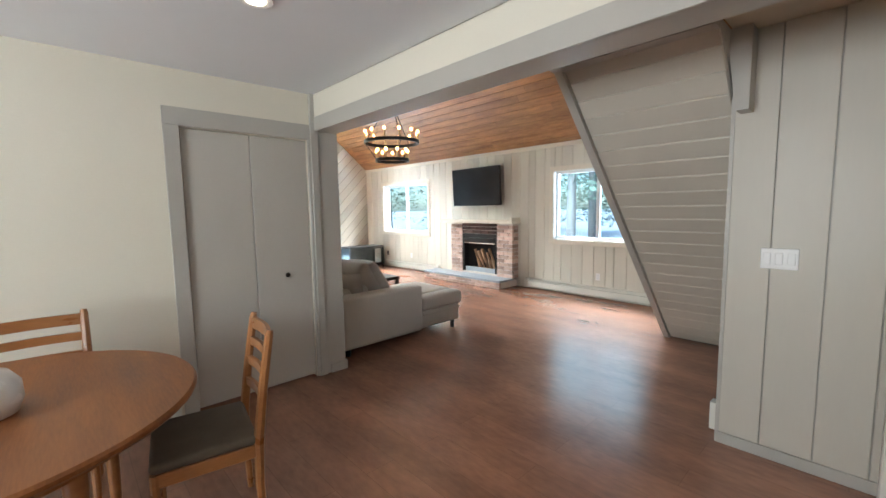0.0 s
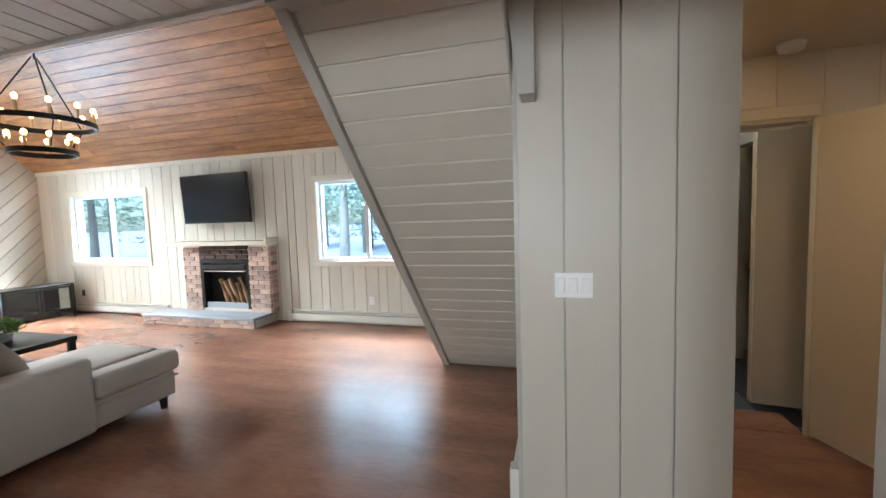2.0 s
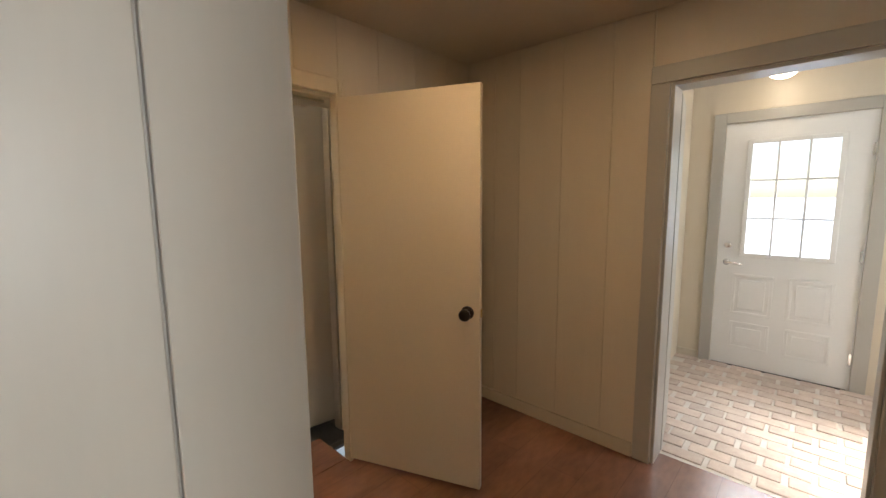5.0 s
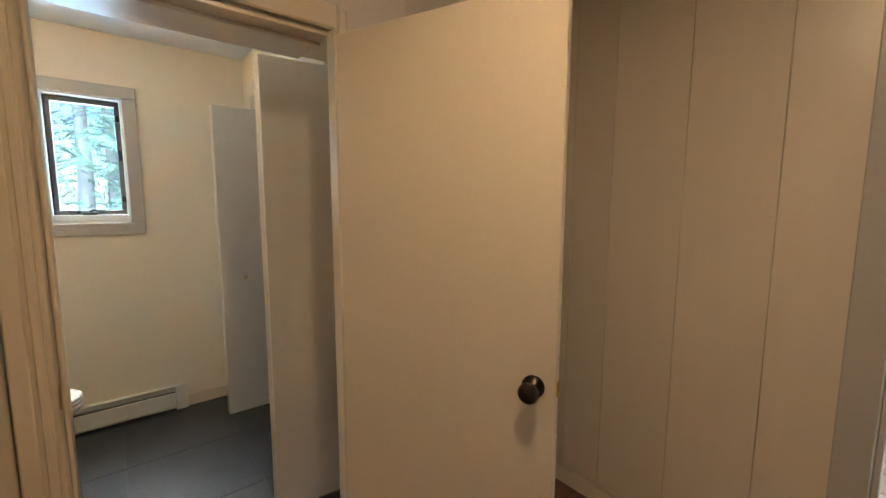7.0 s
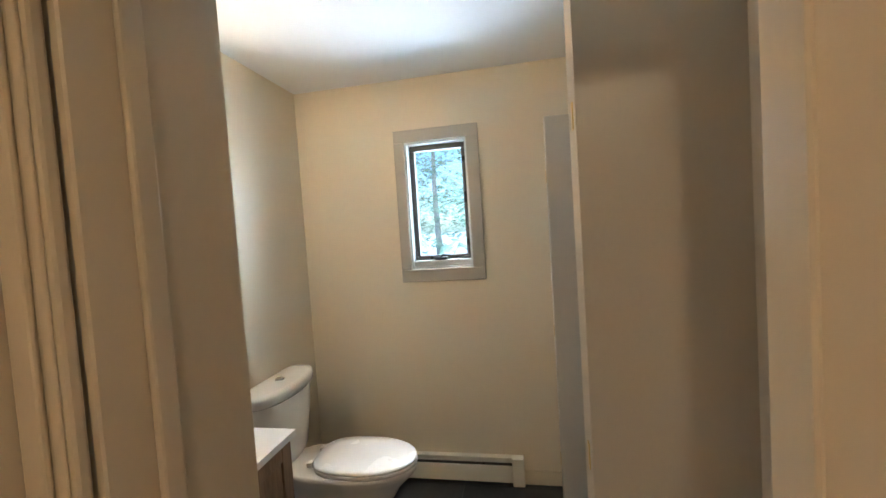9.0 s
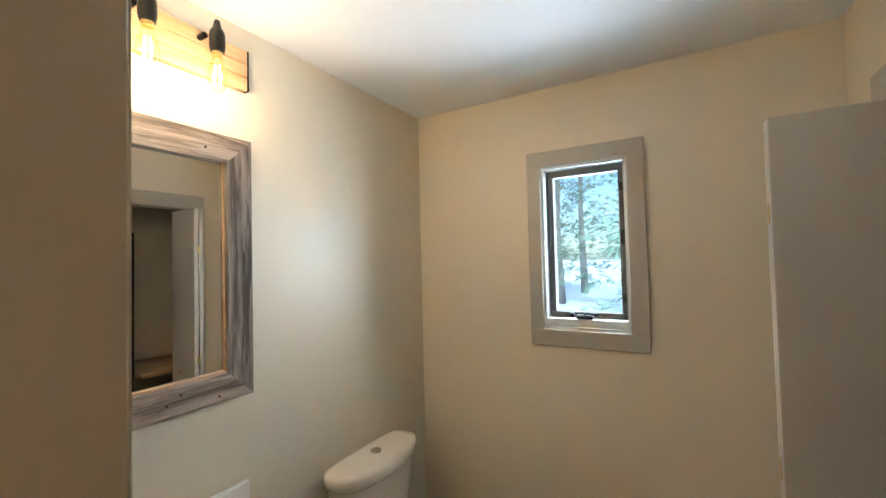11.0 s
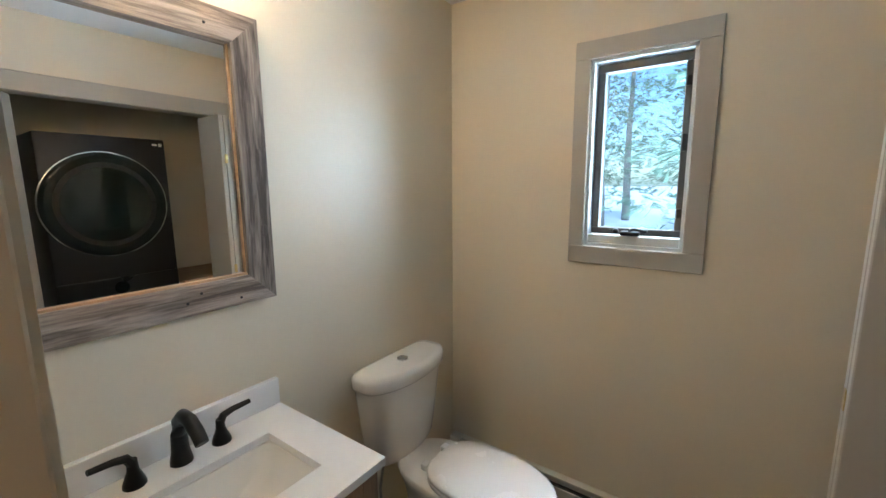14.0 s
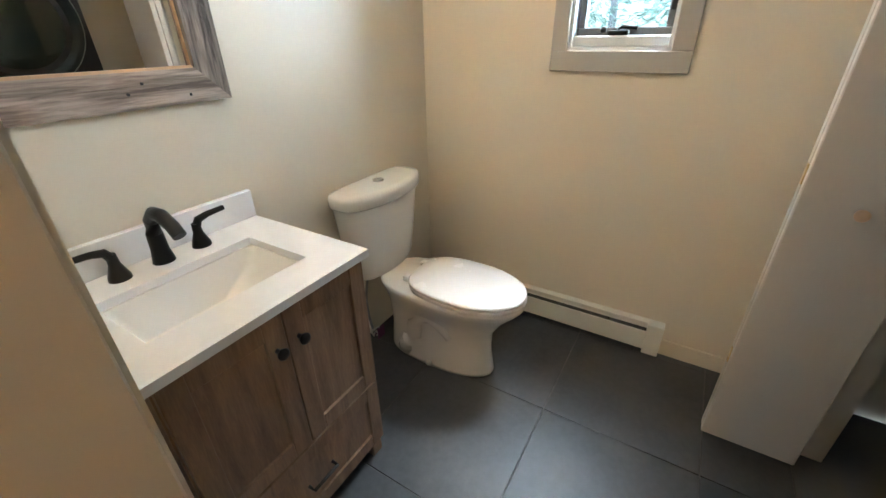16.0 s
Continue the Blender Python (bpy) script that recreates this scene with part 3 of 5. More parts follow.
# bathroom shell
structure("wall_bath_north", B(4.43, EAST + 0.02, 0.55, 0.585, -0.1, 2.6), BATHP, "beige painted bathroom wall", "wall")
structure("wall_bath_east", holed("x", EAST - 0.002, EAST + 0.0115, -1.38, 0.55, -0.1, 2.6, [WB]), BATHP, "beige painted bathroom wall with a small window", "wall")
structure("wall_bath_south", holed("y", -1.48, -1.38, 4.43, EAST, -0.1, 2.6, [(4.64, 5.94, -0.1, 2.137)]), BATHP, "beige bathroom wall with the laundry opening", "wall")
structure("laundry_back", B(4.43, EAST, -2.29, -2.20, -0.1, 2.6), BATHP, "beige back wall of the laundry niche", "wall")
structure("laundry_floor", B(4.43, EAST, -2.2, -1.38, -0.12, BF), GROUT, "dark floor of the laundry niche", "floor")
structure("laundry_shelf", B(5.70, EAST - 0.003, -2.2, -1.60, 0.86, 0.89, 0.003), RAWPINE, "plywood shelf beside the washer", "shelf")
fr = thing("laundry_casing", (5.4, -1.37, 0), "greige casing round the laundry opening", "door frame", kind="structure")
part("casing", B(4.54, 4.612, -1.379, -1.362, BF, 2.137, 0.004), GREIGE, fr)
part("casing", B(5.941, 6.04, -1.379, -1.362, BF, 2.137, 0.004), GREIGE, fr)
part("casing", B(4.54, 6.04, -1.379, -1.362, 2.138, 2.245, 0.004), GREIGE, fr)
structure("baseboard_bath", B(EAST - 0.016, EAST - 0.0025, -1.38, -0.85, BF, BF + 0.09, 0.003), BATHP, "beige bathroom baseboard", "baseboard")

# entry room beyond the hall
# the west wall's opening is unseen, added for the side fill lamp
structure("wall_entry", merge(holed("y", -4.40, -4.25, 0.6, 3.4, -0.1, 2.6, [(1.93, 2.85, -0.1, 2.125)]), B(3.12, 3.25, -4.25, -2.42, -0.1, 2.6), holed("x", 0.6, 0.7, -4.25, -2.42, -0.1, 2.6, [(-3.85, -2.75, 0.9, 2.05)])),
          HALLP, "cream entry room walls", "wall")
structure("ceiling_entry", B(0.6, 3.3, -4.4, -2.42, 2.5, 2.6), WHITEC, "white entry ceiling", "ceiling")
structure("baseboard_entry", B(2.95, 3.119, -4.249, -4.235, -0.03, 0.06), HALLP, "cream entry baseboard", "baseboard")
fr = thing("entry_opening_frame", (2.36, -2.3, 0), "greige framed opening to the entry", "door frame", kind="structure")
part("casing", B(2.801, 2.894, -2.279, -2.262, 0, 2.085, 0.004), GREIGE, fr)
part("casing", B(1.86, 1.949, -2.279, -2.262, 0, 2.085, 0.004), GREIGE, fr)
part("casing", B(1.86, 2.894, -2.279, -2.262, 2.086, 2.175, 0.004), GREIGE, fr)
part("jamb", B(2.783, 2.7995, -2.425, -2.28, 0, 2.084, 0.002), GREIGE, fr)
part("jamb", B(1.9505, 1.964, -2.425, -2.28, 0, 2.084, 0.002), GREIGE, fr)
part("head", B(1.964, 2.783, -2.425, -2.28, 2.068, 2.084, 0.002), GREIGE, fr)
structure("entry_floor", B(0.6, 3.3, -4.4, -2.42, -0.12, -0.012), MORTAR, "mortar bed of a brick floor", "floor")

# ---------------------------------------------------------------- windows and doors


def window(name, hole, label, split=True):
    y0, y1, z0, z1 = hole
    w = thing(name, (EAST, (y0 + y1) / 2, z0), label, "window", kind="structure")
    part("casing", B(EAST - 0.024, EAST - 0.0065, y0 - 0.075, y1 + 0.075, z1, z1 + 0.08, 0.004), CREAM, w)
    part("sill", B(EAST - 0.034, EAST - 0.0065, y0 - 0.085, y1 + 0.085, z0 - 0.08, z0, 0.004), CREAM, w)
    for a, b in ((y0 - 0.075, y0), (y1, y1 + 0.075)):
        part("casing", B(EAST - 0.024, EAST - 0.0065, a, b, z0, z1, 0.004), CREAM, w)
    f = 0.05
    for a, b, c, d in ((y0, y1, z0, z0 + f), (y0, y1, z1 - f, z1), (y0, y0 + f, z0 + f, z1 - f), (y1 - f, y1, z0 + f, z1 - f)):
        part("window_frame", B(EAST + 0.05, EAST + 0.13, a, b, c, d, 0.004), WHITEF, w, "white vinyl frame")
    for a, b, c, d in ((y0, y1, z0 - 0.001, z0 + 0.012), (y0, y1, z1 - 0.012, z1 + 0.001), (y0 - 0.001, y0 + 0.012, z0, z1), (y1 - 0.012, y1 + 0.001, z0, z1)):
        part("reveal", B(EAST - 0.005, EAST + 0.049, a, b, c, d), WHITEF, w)
    m = (y0 + y1) / 2
    part("meeting_rail", B(EAST + 0.06, EAST + 0.115, m - 0.03, m + 0.03, z0 + f, z1 - f, 0.003), WHITEF, w)
    for a, b, x in ((y0 + f, m - 0.03, 0.075), (m + 0.03, y1 - f, 0.10)):
        g = part("pane", B(EAST + x, EAST + x + 0.006, a, b, z0 + f, z1 - f), BLUEGLASS, w, "bluish glass, tinted for cool daylight")
        g.visible_shadow = False


window("window_1", W1, "white sliding window in cream casing looking on pines")
window("window_2", W2, "white sliding window in cream casing beside the stairs")

# bathroom casement
y0, y1, z0, z1 = WB
w = thing("window_3", (EAST, -0.4, z0), "small casement window with greige casing and a crank", "window", kind="structure")
for a, b, c, d in ((y0 - 0.078, y1 + 0.068, z1, z1 + 0.078), (y0 - 0.078, y1 + 0.068, z0 - 0.082, z0), (y0 - 0.078, y0, z0, z1), (y1, y1 + 0.068, z0, z1)):
    part("casing", B(EAST - 0.022, EAST - 0.0025, a, b, c, d, 0.003), GREIGE, w)
for a, b, c, d in ((y0, y1, z0 - 0.001, z0 + 0.014), (y0, y1, z1 - 0.014, z1 + 0.001), (y0 - 0.001, y0 + 0.014, z0, z1), (y1 - 0.014, y1 + 0.001, z0, z1)):
    part("reveal", B(EAST - 0.003, EAST + 0.10, a, b, c, d), WHITEF, w)
part("stool", B(EAST + 0.01, EAST + 0.10, y0 + 0.014, y1 - 0.014, z0 + 0.014, z0 + 0.055, 0.004), WHITEF, w)
for a, b, c, d in ((y0 + 0.016, y1 - 0.016, z0 + 0.056, z0 + 0.085), (y0 + 0.016, y1 - 0.016, z1 - 0.05, z1 - 0.016), (y0 + 0.016, y0 + 0.044, z0 + 0.085, z1 - 0.05), (y1 - 0.048, y1 - 0.016, z0 + 0.085, z1 - 0.05)):
    part("sash", B(EAST + 0.05, EAST + 0.10, a, b, c, d, 0.003), DARKF, w, "dark bronze sash")
g = part("pane", B(EAST + 0.075, EAST + 0.08, y0 + 0.044, y1 - 0.048, z0 + 0.085, z1 - 0.05), BLUEGLASS, w, "bluish glass, tinted for cool daylight")
g.visible_shadow = False
crank = part("crank", merge(B(EAST + 0.0, EAST + 0.045, -0.44, -0.36, z0 + 0.0555, z0 + 0.075, 0.006, 2), tube([(EAST + 0.01, -0.40, z0 + 0.078), (EAST - 0.01, -0.42, z0 + 0.088), (EAST - 0.012, -0.475, z0 + 0.08)], 0.007), lathe([(0.012, 0), (0.014, 0.012), (0.008, 0.022)], (EAST - 0.008, -0.345, z0 + 0.066), "z", 12)), BLACKM, w, "dark crank handle", 1)
for z in (z1 - 0.13, z1 - 0.36, z0 + 0.16):
    part("latch", B(EAST + 0.035, EAST + 0.055, y0 + 0.016, y0 + 0.040, z - 0.02 - (0.03 if abs(z - z1 + 0.36) < 0.01 else 0), z + 0.02, 0.003), BLACKM, w)

# gable slider and upper window
w = thing("window_4", (3.6, NORTH, 0), "large sliding glass door to the deck in pale frame", "glass door", kind="structure")
a0, a1, z0, z1 = SL
for a, b, c, d in ((a0, a1, z0, z0 + 0.06), (a0, a1, z1 - 0.06, z1), (a0, a0 + 0.07, z0, z1), (a1 - 0.09, a1, z0, z1), (3.60, 3.70, z0, z1)):
    part("frame", B(a, b, NORTH + 0.03, NORTH + 0.12, c, d, 0.004), WHITEF, w)
for a, b in ((a0 + 0.07, 3.60), (3.70, a1 - 0.09)):
    part("pane", B(a, b, NORTH + 0.07, NORTH + 0.076, z0 + 0.06, z1 - 0.06), BLUEGLASS, w).visible_shadow = False
part("casing", B(a1, a1 + 0.09, NORTH - 0.014, NORTH + 0.0115, 0, z1 + 0.09, 0.004), CREAM, w)
part("casing", B(a0, a1, NORTH - 0.014, NORTH + 0.0115, z1, z1 + 0.09, 0.004), CREAM, w)
w = thing("window_5", (3.6, NORTH, 2.66), "upper gable window with a clipped corner", "window", kind="structure")
a0, a1, z0, z1 = UP
for a, b, c, d in ((a0, a1, z0, z0 + 0.05), (a0, a1 - 0.18, z1 - 0.05, z1), (a1 - 0.06, a1, z0 + 0.05, z1 - 0.14), (a0, a0 + 0.06, z0 + 0.05, z1 - 0.05)):
    part("frame", B(a, b, NORTH + 0.02, NORTH + 0.10, c, d, 0.004), WHITEF, w)
part("frame", prism([(a1 - 0.22, z1), (a1 - 0.19, z1 - 0.05), (a1 - 0.05, z1 - 0.16), (a1, z1 - 0.15), (a1, z1)], lambda u, v, d: (u, d, v), NORTH + 0.02, NORTH + 0.10), WHITEF, w)
part("pane", B(a0 + 0.06, a1 - 0.06, NORTH + 0.06, NORTH + 0.066, z0 + 0.05, z1 - 0.05), BLUEGLASS, w).visible_shadow = False

# closet bifold in the dining room
c = thing("closet_door", (1.1, 3.36, 0), "closed greige flush bifold closet door with a round knob", "closet door")
for a, b in ((0.648, 1.107), (1.113, 1.567)):
    p = part("door_panel", B(a, b, 3.372, 3.402, 0.025, 2.080, 0.003), DOORP, c)
part("knob", lathe([(0.008, 0.0), (0.008, -0.018), (0.019, -0.024), (0.021, -0.034), (0.014, -0.042)], (1.348, 3.372, 0.955), "y", 16), BRONZE, c, "dark brown round knob", 1)
fr = thing("closet_casing", (1.1, 3.35, 0), "greige casing round the closet", "door frame", kind="structure")
part("casing", B(0.545, 0.6395, 3.341, 3.3595, 0, 2.09, 0.003), GREIGE, fr)
part("casing", B(1.5755, 1.599, 3.341, 3.3595, 0, 2.09, 0.003), GREIGE, fr)
part("casing", B(0.545, 1.599, 3.341, 3.3595, 2.0905, 2.215, 0.003), GREIGE, fr)

# bathroom door, standing open into the hall
d = thing("door_1", (4.10, -1.15, 0), "open tan painted flush door with a dark round knob", "door", kind="structure")
leaf = part("leaf", B(0.0, -0.785, -0.02, 0.016, 0.022, 2.035, 0.003), TANDOOR, d)
kn = part("knob", merge(lathe([(0.033, 0), (0.033, 0.006), (0.012, 0.010), (0.011, 0.03), (0.026, 0.04), (0.030, 0.055), (0.022, 0.068)], (-0.722, 0.016, 0.955), "y", 20)), BRONZE, d, "oil-rubbed bronze knob", 1)
lt = part("latch", B(-0.792, -0.7845, -0.012, 0.008, 0.935, 0.975), BRASS, d, "small brass latch")
for ob in (leaf, kn, lt):
    ob.data.transform(Matrix.Translation(Vector((4.10, -1.15, 0))))
d.rotation_euler = (0, 0, radians(22.4))

# bifold panels, folded back on either side of the laundry
def bifold(ends, knob):
    (xa, ya), (xf, yf), (xb, yb) = ends
    o = thing("bifold_door", (xf, yf, BF), "greige bifold laundry door folded open", "closet door", "laundry bifold doors")
    for x, y in ((xa, ya), (xb, yb)):
        s_ = 0.017 if x > xf else -0.017
        s_ = s_ if abs(x - xf) > 0.005 else (-0.017 if (x, y) == (xa, ya) else 0.017)
        d_ = Vector((x - xf, y - yf, 0))
        m_ = Matrix.Translation((xf + s_, yf, 0)) @ Matrix.Rotation(math.atan2(d_.y, d_.x), 4, "Z")
        bm_ = B(0.0, d_.length, -0.015, 0.015, -0.03, 2.105, 0.003)
        bmesh.ops.transform(bm_, matrix=m_, verts=bm_.verts)
        part("door_panel", bm_, DOORP, o)
    for z in (0.32, 1.0, 1.78):
        part("hinge", B(xf - 0.010, xf + 0.010, yf + 0.001, yf + 0.004, z, z + 0.06), BRASS, o, "brass hinge")
    if knob:
        part("knob", lathe([(0.008, 0), (0.008, -0.015), (0.016, -0.02), (0.017, -0.032), (0.010, -0.038)], (xf - 0.034, -1.20, 0.95), "x", 14), KNOBW, o, "bare wooden knob", 1)


bifold(((5.832, -1.36), (5.832, -1.062), (5.836, -1.36)), True)
bifold(((4.632, -1.372), (4.675, -1.045), (4.82, -1.31)), False)

# short leaf folded into the entry
d = thing("folded_leaf", (2.82, -2.63, -0.02), "narrow greige door leaf folded back in the entry opening", "door")
bm_ = B(0.0, 0.40, -0.016, 0.016, 0.0, 2.06, 0.003)
bmesh.ops.transform(bm_, matrix=Matrix.Translation((2.80, -2.445, -0.0)) @ Matrix.Rotation(radians(-80), 4, "Z"), verts=bm_.verts)
part("leaf", bm_, GREIGE, d)

# entry door
d = thing("door_2", (2.39, -4.27, -0.02), "white entry door with nine panes and a lever handle", "door", kind="structure")
part("leaf", holed("y", -4.29, -4.25 - 0.004, 1.932, 2.849, -0.02, 2.124, [(2.10, 2.67, 1.00, 1.96)]), WDOOR, d)
for i in range(4):
    a, c = 2.10 + 0.19 * i, 1.00 + 0.32 * i
    w_ = 0.018 if i in (0, 3) else 0.008
    part("muntin", B(a - w_, a + w_, -4.262, -4.236, 0.985, 1.975, 0.003), WDOOR, d)
    part("muntin", B(2.083, 2.687, -4.264, -4.238, c - w_, c + w_, 0.003), WDOOR, d)
for i in range(3):
    for j in range(3):
        part("pane", B(2.108 + i * 0.19, 2.282 + i * 0.19, -4.272, -4.268, 1.008 + j * 0.32, 1.312 + j * 0.32), GLASS, d).visible_shadow = False
for a, b in ((2.06, 2.34), (2.44, 2.72)):
    for z0, z1 in ((0.16, 0.40), (0.47, 0.83)):
        part("panel_moulding", merge(B(a, b, -4.2537, -4.248, z0, z0 + 0.022, 0.005, 2), B(a, b, -4.2537, -4.248, z1 - 0.022, z1, 0.005, 2), B(a, a + 0.022, -4.2537, -4.2482, z0 + 0.02, z1 - 0.02, 0.005, 2), B(b - 0.022, b, -4.2537, -4.2482, z0 + 0.02, z1 - 0.02, 0.005, 2)), WDOOR, d)
        part("panel", B(a + 0.05, b - 0.05, -4.2537, -4.246, z0 + 0.05, z1 - 0.05, 0.006, 2), WDOOR, d)
part("deadbolt", lathe([(0.028, 0), (0.028, 0.012), (0.018, 0.02)], (2.775, -4.252, 1.08), "y", 18), CHROME, d, "chrome deadbolt", 1)
part("handle", merge(lathe([(0.028, 0), (0.028, 0.01), (0.012, 0.015), (0.011, 0.045)], (2.775, -4.252, 0.93), "y", 18), tube([(2.775, -4.21, 0.93), (2.72, -4.208, 0.928), (2.66, -4.212, 0.922)], 0.009)), CHROME, d, "chrome lever handle", 1)
for z in (0.2, 1.0, 1.8):
    part("hinge", B(1.934, 1.95, -4.2535, -4.246, z, z + 0.09), CHROME, d)
part("sweep", B(1.945, 2.835, -4.262, -4.244, -0.022, -0.002), BLACKP, d, "black door sweep")
fr = thing("entry_door_casing", (2.39, -4.24, 0), "greige casing of the entry door", "door frame", kind="structure")
for a, b, c0, c1 in ((2.851, 2.94, -0.02, 2.215), (1.84, 1.929, -0.02, 2.215), (1.929, 2.851, 2.126, 2.215)):
    part("casing", B(a, b, -4.249, -4.230, c0, c1, 0.003), GREIGE, fr)

# ---------------------------------------------------------------- things: dining room
TC = (-0.335, 2.23)
t = thing("dining_table", (*TC, 0), "round oak dining table with a rounded rim", "table")
part("tabletop", lathe([(0.69, 0.712), (0.735, 0.716), (0.745, 0.727), (0.745, 0.74), (0.735, 0.75), (0.2, 0.7505)], (*TC, 0), "z", 72), OAKT, t, smooth=2)
part("apron", lathe([(0.60, 0.64), (0.615, 0.642), (0.615, 0.711), (0.60, 0.7115)], (*TC, 0), "z", 56), OAK, t, smooth=2)
for a in (35, 125, 215, 305):
    x, y = TC[0] + 0.52 * math.cos(radians(a)), TC[1] + 0.52 * math.sin(radians(a))
    part("leg", lathe([(0.022, 0.0), (0.028, 0.3), (0.036, 0.60), (0.036, 0.64)], (x, y, 0), "z", 14), OAK, t, smooth=2)


def ladder_chair(at, turn):
    """Its back stands to +x of its seat before turning."""
    c = thing("dining_chair", (0, 0, 0), "oak ladder-back dining chair with a brown padded seat", "chair", "chairs round the table")
    part("seat", merge(B(-0.21, 0.19, -0.215, 0.215, 0.445, 0.49, 0.02, 3)), SEATF, c, "brown fabric pad", 2)
    for s in (-1, 1):
        part("seat_rail", B(-0.205, 0.19, s * 0.20 - 0.011, s * 0.20 + 0.011, 0.385, 0.444, 0.004), OAK, c)
        part("leg", tube([(-0.19, s * 0.19, 0), (-0.19, s * 0.192, 0.2), (-0.19, s * 0.193, 0.443)], 0.02, 10, [0.015, 0.019, 0.022]), OAK, c, smooth=2)
        part("back_post", tube([(0.20, s * 0.20, 0), (0.19, s * 0.20, 0.25), (0.195, s * 0.20, 0.46), (0.225, s * 0.20, 0.70), (0.262, s * 0.20, 0.93), (0.268, s * 0.20, 0.955)], 0.02, 8, [0.016, 0.019, 0.023, 0.021, 0.019, 0.014]), OAK, c, smooth=2)
    for x in (-0.20, 0.185):
        part("seat_rail", B(x - 0.01, x + 0.01, -0.189, 0.189, 0.385, 0.444, 0.004), OAK, c)
    for z, h, x in ((0.60, 0.045, 0.212), (0.71, 0.045, 0.227), (0.81, 0.045, 0.243), (0.905, 0.06, 0.258)):
        bm = bmesh.new()
        n = 10
        rows = []
        for i in range(n + 1):
            v = -0.195 + 0.39 * i / n
            bow = 0.028 * (1 - (v / 0.195) ** 2)
            rows.append([bm.verts.new((x + bow + a, v, z + b)) for a, b in ((-0.009, -h / 2), (0.009, -h / 2), (0.009, h / 2), (-0.009, h / 2))])
        for p, q in zip(rows, rows[1:]):
            for k in range(4):
                bm.faces.new((p[k], p[(k + 1) % 4], q[(k + 1) % 4], q[k]))
        bm.faces.new(rows[0]), bm.faces.new(rows[-1])
        bmesh.ops.recalc_face_normals(bm, faces=bm.faces)
        part("slat", bm, OAK, c, smooth=2)
    for s in (-1, 1):
        part("stretcher", tube([(-0.19, s * 0.19, 0.17), (0.19, s * 0.2, 0.17)], 0.010, 8), OAK, c, smooth=2)
    c.matrix_basis = pose(*at, 0, 0, turn)
    return c


ch = ladder_chair((0.41, 2.07, 0), -9)
copy_thing(ch, pose(-0.16, 2.76, 0, 0, 0, 88))
single("vase", lathe([(0.05, 0), (0.10, 0.012), (0.118, 0.06), (0.115, 0.12), (0.085, 0.165), (0.055, 0.18), (0.05, 0.20)], (-0.27, 2.16, 0.7505), "z", 36), CERAM,
       "white glazed round vase on the dining table", "vase", at=(-0.27, 2.16, 0.75), smooth=1)

r = thing("recessed_light", (0.74, 2.04, 2.47), "small round recessed ceiling light", "ceiling light")
part("trim", lathe([(0.045, 2.472), (0.075, 2.466), (0.078, 2.474), (0.078, 2.4745)], (0.74, 2.04, 0), "z", 28), WHITEP, r, smooth=2)
part("lens", lathe([(0.001, 2.4655), (0.044, 2.4655), (0.044, 2.473)], (0.74, 2.04, 0), "z", 24), LENS, r)


def heater(name, axis, wall, a, b, side, z0=0.0, height=0.2, label="cream baseboard heater along the wall", ends=(True, True)):
    """A baseboard convector: back plate, front cover, damper, end caps. side: which way it stands out from the wall."""
    mid = ((a + b) / 2)
    at = (wall, mid, z0) if axis == "x" else (mid, wall, z0)
    h = thing(name, at, label, "heater", "baseboard heaters")

    def bx(u0, u1, d0, d1, c, d, bev=0.002):
        p, q = sorted((wall + side * d0, wall + side * d1))
        return B(p, q, u0, u1, z0 + c, z0 + d, bev) if axis == "x" else B(u0, u1, p, q, z0 + c, z0 + d, bev)

    part("back_plate", bx(a, b, 0.002, 0.012, 0.02, height), ENAMEL, h)
    part("hood", bx(a, b, 0.0125, 0.044, height - 0.008, height), ENAMEL, h)
    part("fin_block", bx(a, b, 0.0125, 0.046, 0.03, height - 0.05), BLACKP, h, "dark heating fins")
    part("front_cover", bx(a, b, 0.052, 0.060, 0.035, height - 0.045), ENAMEL, h)
    part("damper", bx(a, b, 0.040, 0.046, height - 0.031, height - 0.024), ENAMEL, h)
    if ends[0]:
        part("end_cap", bx(a - 0.001, a + 0.075, 0.011, 0.0645, 0.012, height + 0.004, 0.004), ENAMEL, h)
    if ends[1]:
        part("end_cap", bx(b - 0.075, b + 0.001, 0.011, 0.0645, 0.012, height + 0.004, 0.004), ENAMEL, h)
    return h


heater("baseboard_heater", "y", 3.36, -2.4, 0.515, -1, 0.0, 0.19, "cream baseboard heater under the dining wall")
heater("baseboard_heater", "x", EAST - 0.006, 1.75, 4.42, -1, 0.0, 0.18, "cream baseboard heater under the stair window")
heater("baseboard_heater", "x", EAST - 0.006, 6.80, NORTH - 0.05, -1, 0.0, 0.18, "cream baseboard heater under the far window")
heater("baseboard_heater", "x", EAST - 0.002, -0.86, 0.53, -1, BF, 0.19, "cream baseboard heater behind the toilet")
heater("baseboard_heater", "y", 0.60, 3.02, 4.6, 1, 0.0, 0.19, "cream baseboard heater beside the stairs")

# light switches
s = thing("light_switch", (2.905, 0.345, 1.178), "white triple rocker light switch plate", "light switch")
part("plate", B(2.9005, 2.908, 0.262, 0.430, 1.120, 1.237, 0.003), WHITEP, s)
for i, y in enumerate((0.400, 0.346, 0.292)):
    part("rocker", B(2.8965 - 0.001 * (i == 0), 2.9010, y - 0.017, y + 0.017, 1.145, 1.212, 0.002), WHITEP, s)

